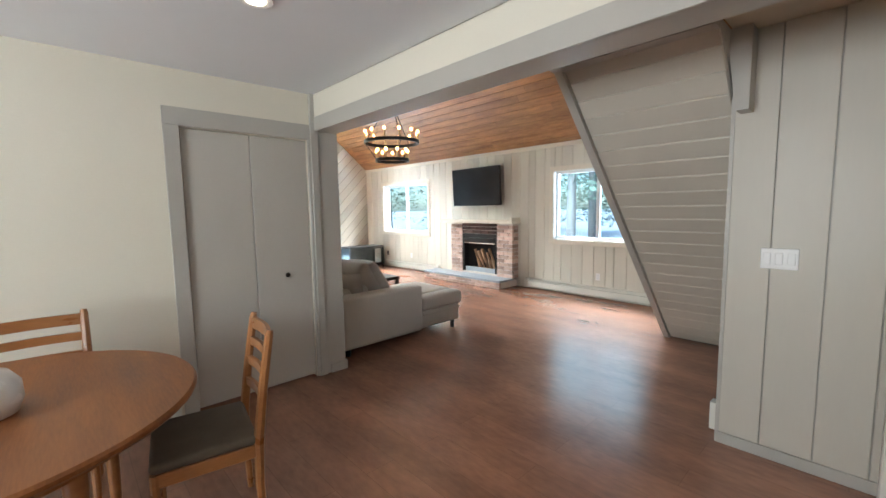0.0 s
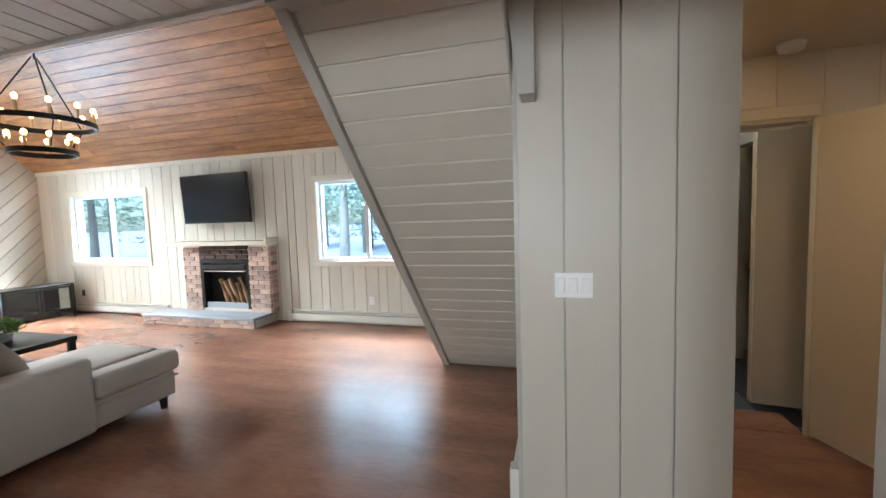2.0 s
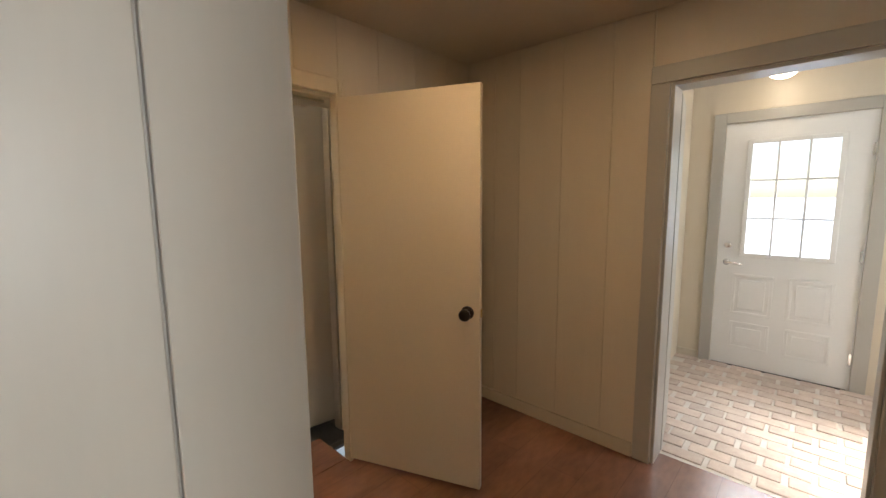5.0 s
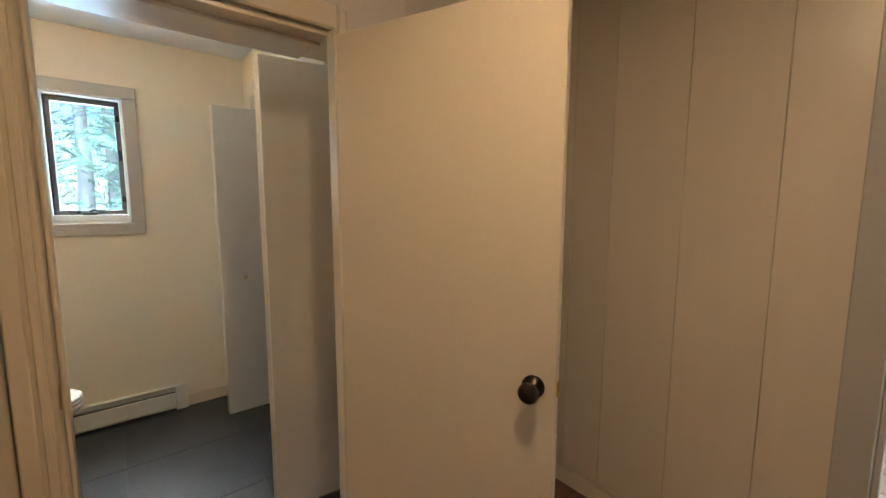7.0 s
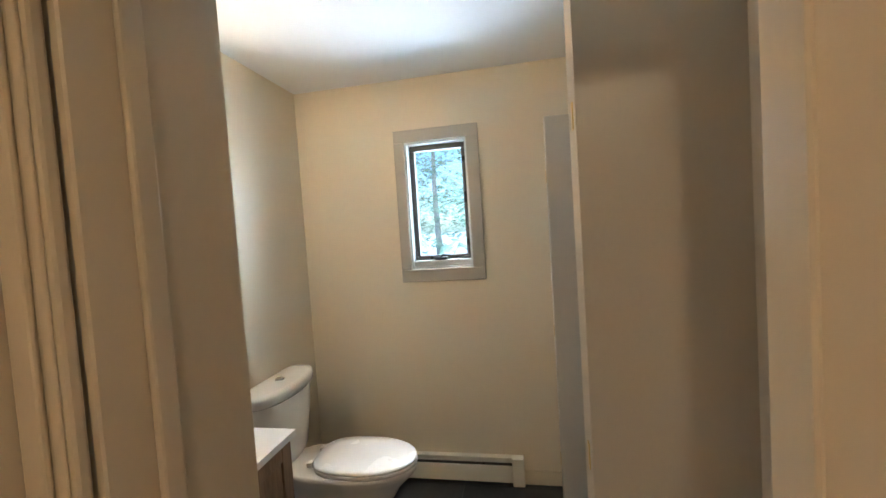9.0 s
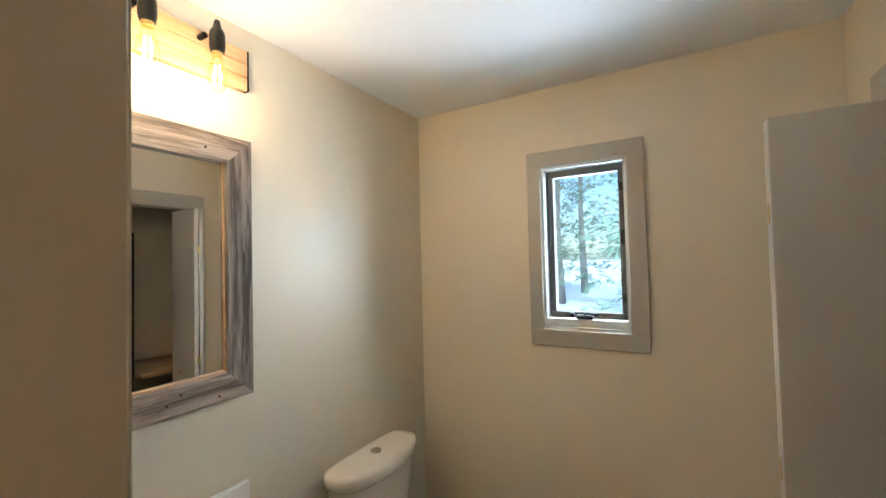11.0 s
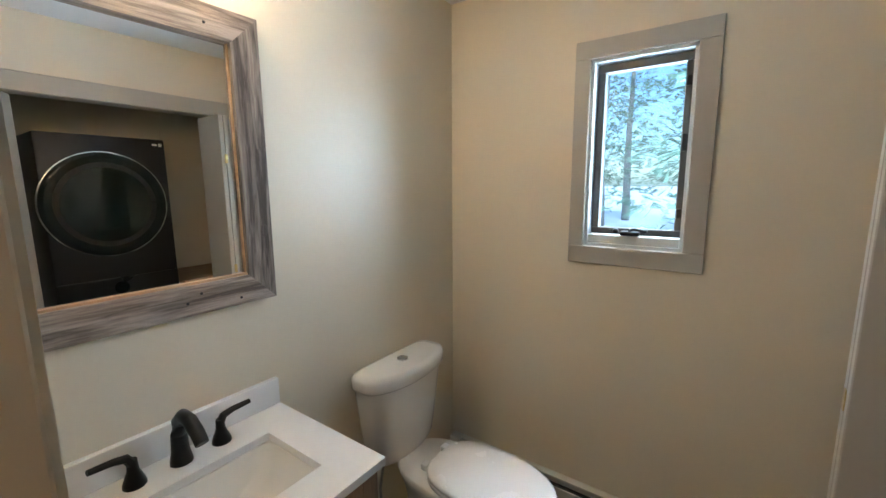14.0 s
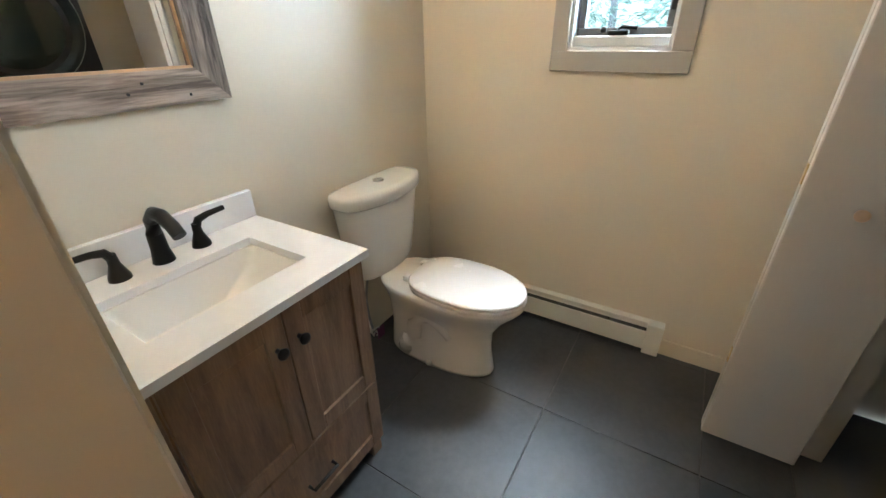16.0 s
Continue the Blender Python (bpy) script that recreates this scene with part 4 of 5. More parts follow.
# ---------------------------------------------------------------- living room
f = thing("fireplace", (EAST - 0.2, 5.42, 0), "old brick fireplace with bluestone hearth and logs", "fireplace")
FX, FY0, FY1, OY0, OY1, OZ0, OZ1 = 6.10, 4.60, 6.24, 4.98, 5.90, 0.20, 0.98
part("core", merge(B(FX + 0.03, EAST - 0.007, FY0 + 0.01, OY0, 0.15, 1.19), B(FX + 0.03, EAST - 0.007, OY1, FY1 - 0.01, 0.15, 1.19), B(FX + 0.03, EAST - 0.007, OY0, OY1, OZ1, 1.19), B(FX + 0.03, EAST - 0.007, OY0, OY1, 0.15, OZ0)), MORTAR, f)
part("firebox", merge(B(EAST - 0.012, EAST - 0.0075, OY0 - 0.02, OY1 + 0.02, OZ0, OZ1), B(FX + 0.031, EAST - 0.012, OY0, OY0 + 0.02, OZ0, OZ1), B(FX + 0.031, EAST - 0.012, OY1 - 0.02, OY1, OZ0, OZ1)), SOOT, f, "black sooty firebox")
part("insert_frame", merge(B(FX + 0.01, FX + 0.05, OY0, OY0 + 0.05, OZ0, OZ1, 0.003), B(FX + 0.01, FX + 0.05, OY1 - 0.05, OY1, OZ0, OZ1, 0.003), B(FX + 0.01, FX + 0.05, OY0 + 0.05, OY1 - 0.05, OZ1 - 0.07, OZ1, 0.003)), BLACKM, f, "black metal insert frame")
part("louvre", B(FX + 0.0, FX + 0.04, OY0 + 0.055, OY1 - 0.055, OZ1 - 0.16, OZ1 - 0.085, 0.008, 2), BLACKM, f)
part("louvre", B(FX + 0.01, FX + 0.03, OY0 + 0.055, OY1 - 0.055, OZ1 - 0.20, OZ1 - 0.18, 0.003), CHROME, f)
part("grate_bar", B(FX + 0.04, FX + 0.07, OY0 + 0.05, OY1 - 0.05, OZ0, OZ0 + 0.09, 0.006), STONE, f)
random.seed(2)
for i in range(5):
    a = OY0 + 0.16 + 0.10 * i
    part("log", tube([(FX + 0.12, a - 0.05, OZ0 + 0.06), (FX + 0.13, a + 0.02, OZ0 + 0.22), (FX + 0.15, a + 0.10 + 0.05 * random.random(), OZ0 + 0.38 + 0.1 * random.random())], 0.035, 7), LOG, f)
part("mantel", B(FX - 0.10, EAST - 0.007, FY0 - 0.06, FY1 + 0.24, 1.195, 1.262, 0.005), CREAM, f, "cream painted mantel board")
part("mantel_block", B(FX - 0.09, EAST - 0.01, FY0 - 0.05, FY0 + 0.0, 1.2625, 1.31, 0.004), CREAM, f)
HX, HY0, HY1 = 5.74, 4.62, 6.74
part("hearth_bed", B(HX + 0.03, EAST - 0.007, HY0 + 0.02, HY1 - 0.02, 0.0, 0.118), MORTAR, f)
part("hearth_slab", B(HX - 0.01, FX + 0.06, HY0 - 0.01, HY1, 0.119, 0.158, 0.004), STONE, f, "blue-grey stone slab")

# television on an arm
tv = thing("television", (6.12, 5.52, 1.92), "black flat television tilted on a wall bracket", "television")
part("screen", B(6.085, 6.094, 4.865, 6.175, 1.562, 2.285), SCREEN, tv)
part("bezel", B(6.094, 6.13, 4.85, 6.19, 1.545, 2.30, 0.004), BLACKP, tv)
part("bracket", B(6.13, EAST - 0.006, 5.4, 5.64, 1.82, 2.02, 0.01), BLACKM, tv)
tv.rotation_euler = (0, radians(-3), radians(-3))

# sofa with a chaise, its pillows
so = thing("sofa", (2.6, 4.6, 0), "greige linen sofa with a chaise end", "sofa")


def soft(x0, x1, y0, y1, z0, z1, r=0.05, crown=0.0):
    bm = B(x0, x1, y0, y1, z0, z1, r, 4)
    if crown:
        bmesh.ops.subdivide_edges(bm, edges=[e for e in bm.edges if e.calc_length() > 0.2], cuts=4, use_grid_fill=True)
        cx, cy, zc = (x0 + x1) / 2, (y0 + y1) / 2, (z0 + z1) / 2
        for v in bm.verts:
            u, w_ = (v.co.x - cx) / ((x1 - x0) / 2), (v.co.y - cy) / ((y1 - y0) / 2)
            v.co.z += crown * max(0, 1 - u * u) * max(0, 1 - w_ * w_) * (1 if v.co.z > zc else -0.2)
    return bm


part("base", soft(2.0, 3.58, 3.53, 4.45, 0.10, 0.30, 0.02), SOFA, so, smooth=2)
part("base", soft(2.0, 2.96, 4.452, 6.2, 0.10, 0.30, 0.02), SOFA, so, smooth=2)
part("welt", tube([(2.98, 3.522, 0.262), (3.592, 3.522, 0.262), (3.592, 4.45, 0.262)], 0.008, 6), SOFA, so)
part("arm", soft(1.93, 2.965, 3.505, 3.72, 0.085, 0.618, 0.035), SOFA, so, smooth=2)
part("arm", soft(1.93, 2.965, 6.2, 6.4, 0.085, 0.618, 0.035), SOFA, so, smooth=2)
part("backrest", soft(1.93, 2.18, 3.722, 6.198, 0.10, 0.66, 0.05), SOFA, so, smooth=2)
part("chaise_cushion", soft(2.2, 3.63, 3.725, 4.46, 0.302, 0.470, 0.045, 0.012), SOFA, so, smooth=2)
part("chaise_cushion_front", soft(2.968, 3.63, 3.51, 3.724, 0.302, 0.470, 0.045), SOFA, so, smooth=2)
part("seat_cushion", soft(2.2, 3.0, 4.465, 5.33, 0.302, 0.468, 0.045, 0.012), SOFA, so, smooth=2)
part("seat_cushion", soft(2.2, 3.0, 5.335, 6.195, 0.302, 0.468, 0.045, 0.012), SOFA, so, smooth=2)
for a, b in ((3.735, 4.55), (4.56, 5.37), (5.38, 6.19)):
    part("back_cushion", soft(2.16, 2.42, a, b, 0.472, 0.69, 0.09, 0.02), SOFA, so, smooth=2)
for x, y in ((3.50, 3.58), (3.50, 4.38), (2.03, 3.60), (2.03, 6.3), (2.9, 6.3)):
    part("foot", lathe([(0.03, 0.0), (0.04, 0.1005)], (x, y, 0), "z", 4), BLACKP, so, "dark wooden foot")


def pillow(at, turn, size=0.5, thick=0.2):
    bm = bmesh.new()
    n = 14
    grid = {}
    for s in (-1, 1):
        for i in range(n + 1):
            for j in range(n + 1):
                u, v = 2 * i / n - 1, 2 * j / n - 1
                pin = 1 - 0.07 * (1 - abs(u) ** 2) * abs(v) ** 3 - 0.0
                pin2 = 1 - 0.07 * (1 - abs(v) ** 2) * abs(u) ** 3
                h = thick / 2 * (max(0, 1 - u ** 4) * max(0, 1 - v ** 4)) ** 0.55
                h += 0.006 * noise.noise((u * 3, v * 3, s + at[0])) * (h > 0.01)
                edge = i in (0, n) or j in (0, n)
                grid[s, i, j] = grid[-1, i, j] if edge and s == 1 else bm.verts.new((s * h, u * size / 2 * pin2, v * size / 2 * pin))
        for i in range(n):
            for j in range(n):
                f4 = [grid[s, i, j], grid[s, i + 1, j], grid[s, i + 1, j + 1], grid[s, i, j + 1]]
                bm.faces.new(f4 if s > 0 else f4[::-1])
    ob = single("pillow", bm, PILLOW, "plump taupe linen throw pillow leaning on the sofa", "pillow", group="sofa pillows", smooth=1)
    ob.matrix_basis = pose(*at, 0, 0, 0) @ pose(0, 0, 0, *turn)


pillow((2.40, 4.0, 0.69), (0, -32, 12), 0.54, 0.25)
pillow((2.70, 4.26, 0.655), (0, -36, 10), 0.56, 0.23)
pillow((2.20, 3.90, 0.60), (0, -12, 30), 0.44, 0.18)
pillow((2.50, 5.55, 0.66), (0, -25, -10), 0.48, 0.19)
pillow((2.50, 5.95, 0.66), (0, -25, -15), 0.48, 0.19)

# coffee table with a plant
t = thing("coffee_table", (3.62, 5.6, 0), "dark low coffee table", "table")
part("tabletop", B(3.2, 3.91, 5.19, 6.25, 0.37, 0.42, 0.006), BLACKM, t)
for x in (3.24, 3.87):
    for y in (5.23, 6.21):
        part("leg", B(x - 0.025, x + 0.025, y - 0.025, y + 0.025, 0, 0.3695), BLACKM, t)
part("shelf", B(3.24, 3.87, 5.26, 6.18, 0.10, 0.125), BLACKM, t)
p = thing("potted_plant", (3.55, 5.72, 0.42), "bushy green plant in a grey pot on the coffee table", "plant")
part("pot", lathe([(0.07, 0.421), (0.10, 0.43), (0.115, 0.50), (0.10, 0.51)], (3.55, 5.72, 0), "z", 20), POT, p, smooth=2)
random.seed(5)
bm = bmesh.new()
for i in range(420):
    a, b = random.uniform(0, 6.283), random.uniform(0.0, 1.45)
    r = random.uniform(0.10, 0.2)
    c = Vector((3.55 + 1.15 * r * math.cos(a) * math.sin(b), 5.72 + 1.15 * r * math.sin(a) * math.sin(b), 0.505 + 0.8 * r * math.cos(b)))
    q = Euler((random.uniform(-0.9, 0.9), random.uniform(-0.9, 0.9), a)).to_matrix()
    l = random.uniform(0.02, 0.035)
    v = [bm.verts.new(c + q @ Vector(k)) for k in ((-l, 0, 0), (0, -l * 0.55, 0.006), (l, 0, -0.006), (0, l * 0.55, 0.006))]
    bm.faces.new(v)
part("foliage", bm, LEAF, p)

# glazed side cabinet
c = thing("side_cabinet", (5.6, 9.05, 0), "low black metal cabinet with glass doors", "cabinet")
X0c, X1c, Y0c, Y1c, Hc = 5.12, 6.12, 8.80, 9.25, 0.57
part("top", B(X0c, X1c, Y0c, Y1c, Hc - 0.035, Hc, 0.004), BLACKM, c)
part("shelf", B(X0c + 0.02, X1c - 0.02, Y0c + 0.02, Y1c - 0.02, 0.06, 0.09), BLACKM, c)
for x in (X0c, X1c - 0.035):
    for y in (Y0c, Y1c - 0.035):
        part("leg", B(x, x + 0.035, y, y + 0.035, 0, Hc - 0.036), BLACKM, c)
m = (X0c + X1c) / 2
for a, b in ((X0c + 0.04, m - 0.005), (m + 0.005, X1c - 0.04)):
    dd = part("door", merge(B(a, a + 0.035, Y0c + 0.002, Y0c + 0.022, 0.095, Hc - 0.04), B(b - 0.035, b, Y0c + 0.002, Y0c + 0.022, 0.095, Hc - 0.04), B(a + 0.035, b - 0.035, Y0c + 0.002, Y0c + 0.022, 0.095, 0.13), B(a + 0.035, b - 0.035, Y0c + 0.002, Y0c + 0.022, Hc - 0.075, Hc - 0.04)), BLACKM, c)
    part("pane", B(a + 0.035, b - 0.035, Y0c + 0.010, Y0c + 0.014, 0.13, Hc - 0.075), GLASS, dd)
part("side_panel", B(X0c + 0.008, X0c + 0.013, Y0c + 0.036, Y1c - 0.036, 0.09, Hc - 0.036), GLASS, c)
part("back_panel", B(X0c + 0.036, X1c - 0.036, Y1c - 0.013, Y1c - 0.008, 0.09, Hc - 0.036), BLACKM, c)

# wall outlets
for y, dark in ((8.85, 1), (7.85, 0), (3.02, 0)):
    o = thing("wall_outlet", (EAST - 0.01, y, 0.34), "small dark wall outlet on the panelling" if dark else "white wall outlet on the panelling", "outlet", "wall outlets")
    part("plate", B(EAST - 0.012, EAST - 0.0065, y - 0.037, y + 0.037, 0.29, 0.405, 0.002), BLACKP if dark else WHITEP, o)
    for z in (0.325, 0.37):
        part("socket", B(EAST - 0.0135, EAST - 0.0115, y - 0.016, y + 0.016, z - 0.014, z + 0.014), BLACKP if dark else WHITEF, o)

# two-tier ring chandelier
CX, CY = 3.62, 4.92
ch = thing("chandelier", (CX, CY, 3.0), "black two-tier ring chandelier with glowing candle bulbs", "chandelier")


def ring(r, z):
    bm = bmesh.new()
    n = 56
    rows = []
    for k in range(n):
        a = 2 * math.pi * k / n
        rows.append([bm.verts.new((CX + q * math.cos(a), CY + q * math.sin(a), z + h)) for q, h in ((r - 0.012, 0), (r + 0.012, 0), (r + 0.012, 0.045), (r - 0.012, 0.045))])
    for p, q in zip(rows, rows[1:] + rows[:1]):
        for k in range(4):
            bm.faces.new((p[k], p[(k + 1) % 4], q[(k + 1) % 4], q[k]))
    bmesh.ops.recalc_face_normals(bm, faces=bm.faces)
    part("ring", bm, BLACKM, ch, smooth=2)


for r, z, n in ((0.39, 2.45, 12), (0.235, 2.19, 9)):
    ring(r, z)
    for k in range(n):
        a = 2 * math.pi * (k + 0.3) / n
        x, y = CX + r * math.cos(a), CY + r * math.sin(a)
        cd = part("candle", lathe([(0.018, z + 0.0455), (0.018, z + 0.052), (0.012, z + 0.053), (0.012, z + 0.135)], (x, y, 0), "z", 10), SLEEVE, ch, "pale amber candle sleeve")
        part("bulb", lathe([(0.009, z + 0.1355), (0.018, z + 0.147), (0.022, z + 0.162), (0.019, z + 0.177), (0.008, z + 0.188)], (x, y, 0), "z", 12), CANDLE, cd, "glowing bulb", 1)
for k in range(3):
    a = 2 * math.pi * (k + 0.1) / 3
    part("rod", tube([(CX + 0.39 * math.cos(a), CY + 0.39 * math.sin(a), 2.495), (CX + 0.02 * math.cos(a), CY + 0.02 * math.sin(a), 3.06)], 0.006, 6), BLACKM, ch)
    part("rod", tube([(CX + 0.235 * math.cos(a), CY + 0.235 * math.sin(a), 2.234), (CX + 0.385 * math.cos(a), CY + 0.385 * math.sin(a), 2.45)], 0.005, 6), BLACKM, ch)
zc = ROOFZ + (EAST - CX) * PITCH
part("stem", tube([(CX, CY, 3.04), (CX, CY, zc + 0.0)], 0.008, 8), BLACKM, ch)
part("canopy", lathe([(0.065, zc - 0.07), (0.065, zc - 0.02), (0.06, zc + 0.03)], (CX, CY, 0), "z", 20), BLACKM, ch)

# sign over the slider
s = thing("wall_sign", (4.3, NORTH, 2.34), "dark brown wooden sign with white letters", "sign")
part("board", B(3.45, 4.77, NORTH - 0.032, NORTH + 0.0115, 2.25, 2.46, 0.004), SIGNB, s)
cu = bpy.data.curves.new("letters", "FONT")
cu.body, cu.size, cu.extrude = "SNOW", 0.19, 0.002
tmp = new("letters", cu)
bpy.context.view_layer.update()
me = bpy.data.meshes.new_from_object(tmp)
bpy.data.objects.remove(tmp)
me.transform(Matrix.Translation((4.16, NORTH - 0.035, 2.29)) @ pose(0, 0, 0, 90, 0, 0))
bm = bmesh.new()
bm.from_mesh(me)
part("lettering", bm, SIGNW, s, "white painted letters")
part("lettering", merge(B(3.98, 4.07, NORTH - 0.036, NORTH - 0.0325, 2.30, 2.33), B(3.98, 4.07, NORTH - 0.036, NORTH - 0.0325, 2.37, 2.40)), SIGNW, s)

# ---------------------------------------------------------------- hall
s = thing("smoke_detector", (3.94, -0.92, 2.43), "round white smoke detector on the hall ceiling", "smoke detector")
part("body", lathe([(0.05, 2.415), (0.062, 2.42), (0.066, 2.44), (0.07, 2.445), (0.07, 2.4595)], (3.94, -0.92, 0), "z", 28), WHITEP, s, smooth=2)
part("grille", lathe([(0.018, 2.411), (0.02, 2.4148)], (3.94, -0.92, 0), "z", 16), WHITEF, s)
hl = thing("recessed_light", (2.96, -0.88, 2.455), "small round recessed light in the hall ceiling", "ceiling light")
part("trim", lathe([(0.05, 2.452), (0.085, 2.448), (0.088, 2.456), (0.088, 2.4595)], (2.96, -0.88, 0), "z", 28), WHITEP, hl, smooth=2)
part("lens", lathe([(0.001, 2.4505), (0.049, 2.4505), (0.049, 2.458)], (2.96, -0.88, 0), "z", 24), LENS, hl)
x, y, z, r = 2.48, -3.95, 2.50, 0.14
el = thing("ceiling_light", (x, y, z), "glowing shallow dome light on the entry ceiling", "ceiling light")
part("base", lathe([(r * 0.35, z - 0.035), (r * 0.4, z - 0.02), (r * 0.4, z - 0.0005)], (x, y, 0), "z", 28), WHITEP, el, smooth=2)
part("shade", lathe([(r * 0.62, z - 0.078), (r * 1.08, z - 0.068), (r * 1.1, z - 0.062), (r * 0.4, z - 0.0355)], (x, y, 0), "z", 32), WHITEP, el, "white enamel shade", 2)
part("dome", lathe([(0.01, z - 0.125), (r * 0.32, z - 0.118), (r * 0.55, z - 0.098), (r * 0.6, z - 0.0785)], (x, y, 0), "z", 28), LENS, el, "glowing glass dome", 1)
lamp("hall_light", "AREA", (2.96, -0.88, 2.44), (2.96, -0.881, 0.0), 4.3, (1.0, 0.69, 0.38), 0.09)
lamp("entry_light", "POINT", (x, y, 2.30), None, 0.4, (1.0, 0.86, 0.68), 0.06)

hk = thing("coat_hook", (4.085, -2.28, 1.43), "small dark metal coat hook on the hall wall", "hook")
part("plate", B(4.068, 4.100, -2.280, -2.275, 1.38, 1.48, 0.002), BRONZE, hk)
part("prong", tube([(4.084, -2.275, 1.40), (4.084, -2.245, 1.385), (4.084, -2.225, 1.40), (4.084, -2.222, 1.43)], 0.006, 8), BRONZE, hk, smooth=1)
part("prong", tube([(4.084, -2.275, 1.46), (4.084, -2.235, 1.465), (4.084, -2.215, 1.49)], 0.006, 8), BRONZE, hk, smooth=1)

# ---------------------------------------------------------------- bathroom
VX0, VX1, VY0, VY1, VT = 4.495, 5.135, 0.0, 0.548, 0.83
v = thing("vanity", (4.81, 0.28, BF), "brown wood bathroom vanity with shaker doors and a drawer", "vanity")
vb = (VX0 + 0.015, VX1 - 0.015, VY0 + 0.035, VY1 - 0.005)
part("body", merge(B(vb[0], vb[0] + 0.018, vb[2], vb[3], 0.08 + BF, VT - 0.026), B(vb[1] - 0.018, vb[1], vb[2], vb[3], 0.08 + BF, VT - 0.026), B(vb[0] + 0.018, vb[1] - 0.018, vb[2] + 0.02, vb[3], 0.08 + BF, 0.12 + BF),
     B(vb[0] + 0.018, vb[1] - 0.018, vb[3] - 0.012, vb[3], 0.12 + BF, VT - 0.026)), VWOOD, v)
part("face_rail", B(vb[0] + 0.018, vb[1] - 0.018, vb[2], vb[2] + 0.0195, VT - 0.075, VT - 0.0265), VWOOD, v)
part("side_panel", merge(B(vb[1], vb[1] + 0.008, vb[2], vb[2] + 0.06, 0.1, VT - 0.027), B(vb[1], vb[1] + 0.008, vb[3] - 0.06, vb[3], 0.1, VT - 0.027), B(vb[1], vb[1] + 0.008, vb[2] + 0.06, vb[3] - 0.06, VT - 0.09, VT - 0.027), B(vb[1], vb[1] + 0.008, vb[2] + 0.06, vb[3] - 0.06, 0.1, 0.17)), VWOOD, v)
for x in (vb[0], vb[1] - 0.05):
    for y in (vb[2], vb[3] - 0.05):
        part("leg", B(x, x + 0.05, y, y + 0.05, BF, 0.0795 + BF, 0.003), VWOOD, v)
mid = (vb[0] + vb[1]) / 2


def shaker(x0, x1, z0, z1, knob=None, pull=False):
    y0, y1, r = vb[2] - 0.02, vb[2] - 0.0005, 0.058
    d_ = part("drawer_front" if pull else "door", merge(B(x0, x0 + r, y0, y1, z0, z1, 0.002), B(x1 - r, x1, y0, y1, z0, z1, 0.002), B(x0 + r, x1 - r, y0, y1, z0, z0 + r, 0.002), B(x0 + r, x1 - r, y0, y1, z1 - r, z1, 0.002), B(x0 + r - 0.003, x1 - r + 0.003, y0 + 0.009, y1 - 0.002, z0 + r - 0.003, z1 - r + 0.003)), VWOOD, v)
    if knob:
        part("knob", lathe([(0.007, 0), (0.007, -0.014), (0.014, -0.018), (0.017, -0.027), (0.011, -0.033)], (knob[0], y0, knob[1]), "y", 16), BLACKM, d_, "matte black knob", 1)
    if pull:
        m_ = (x0 + x1) / 2
        part("handle", tube([(m_ - 0.05, y0, (z0 + z1) / 2), (m_ - 0.05, y0 - 0.025, (z0 + z1) / 2), (m_ + 0.05, y0 - 0.025, (z0 + z1) / 2), (m_ + 0.05, y0, (z0 + z1) / 2)], 0.006, 8), BLACKM, d_, "matte black bar pull", 1)


shaker(vb[0] + 0.004, mid - 0.0015, 0.305, VT - 0.034, (mid - 0.035, 0.695))
shaker(mid + 0.0015, vb[1] - 0.004, 0.305, VT - 0.034, (mid + 0.035, 0.695))
shaker(vb[0] + 0.004, vb[1] - 0.004, 0.085 + BF + 0.01, 0.298, None, True)

# quartz top with its basin
tp = thing("countertop", (4.81, 0.28, VT), "white quartz vanity top with undermount sink and backsplash", "countertop")
SX0, SX1, SY0, SY1 = 4.568, 5.005, 0.125, 0.392
part("slab", merge(B(VX0, VX1, VY0, SY0, VT - 0.025, VT), B(VX0, VX1, SY1, VY1, VT - 0.025, VT), B(VX0, SX0, SY0, SY1, VT - 0.025, VT), B(SX1, VX1, SY0, SY1, VT - 0.025, VT)), QUARTZ, tp)
part("backsplash", B(VX0, VX1, VY1 - 0.02, VY1 + 0.001, VT + 0.0005, VT + 0.098, 0.002), QUARTZ, tp)
bm = bmesh.new()


def loop(x0, x1, y0, y1, z, r, n=6):
    out = []
    for cx, cy, a0 in ((x1 - r, y1 - r, 0), (x0 + r, y1 - r, 90), (x0 + r, y0 + r, 180), (x1 - r, y0 + r, 270)):
        for k in range(n + 1):
            a = radians(a0 + 90 * k / n)
            out.append(bm.verts.new((cx + r * math.cos(a), cy + r * math.sin(a), z)))
    return out


loops = [loop(SX0 - 0.012, SX1 + 0.012, SY0 - 0.012, SY1 + 0.012, VT - 0.0255, 0.03), loop(SX0 + 0.002, SX1 - 0.002, SY0 + 0.002, SY1 - 0.002, VT - 0.028, 0.03), loop(SX0 + 0.012, SX1 - 0.03, SY0 + 0.012, SY1 - 0.02, VT - 0.085, 0.04),
         loop(SX0 + 0.03, SX1 - 0.11, SY0 + 0.03, SY1 - 0.045, VT - 0.135, 0.05), loop(SX0 + 0.12, SX1 - 0.19, SY0 + 0.07, SY1 - 0.09, VT - 0.145, 0.04)]
for p, q in zip(loops, loops[1:]):
    for k in range(len(p)):
        bm.faces.new((p[k], q[k], q[(k + 1) % len(p)], p[(k + 1) % len(p)]))
bm.faces.new(loops[-1])
part("basin", bm, PORC, tp, "white porcelain basin", 2)
part("drain", lathe([(0.02, VT - 0.1445), (0.022, VT - 0.142)], (4.77, 0.27, 0), "z", 20), BLACKM, tp, "black drain")

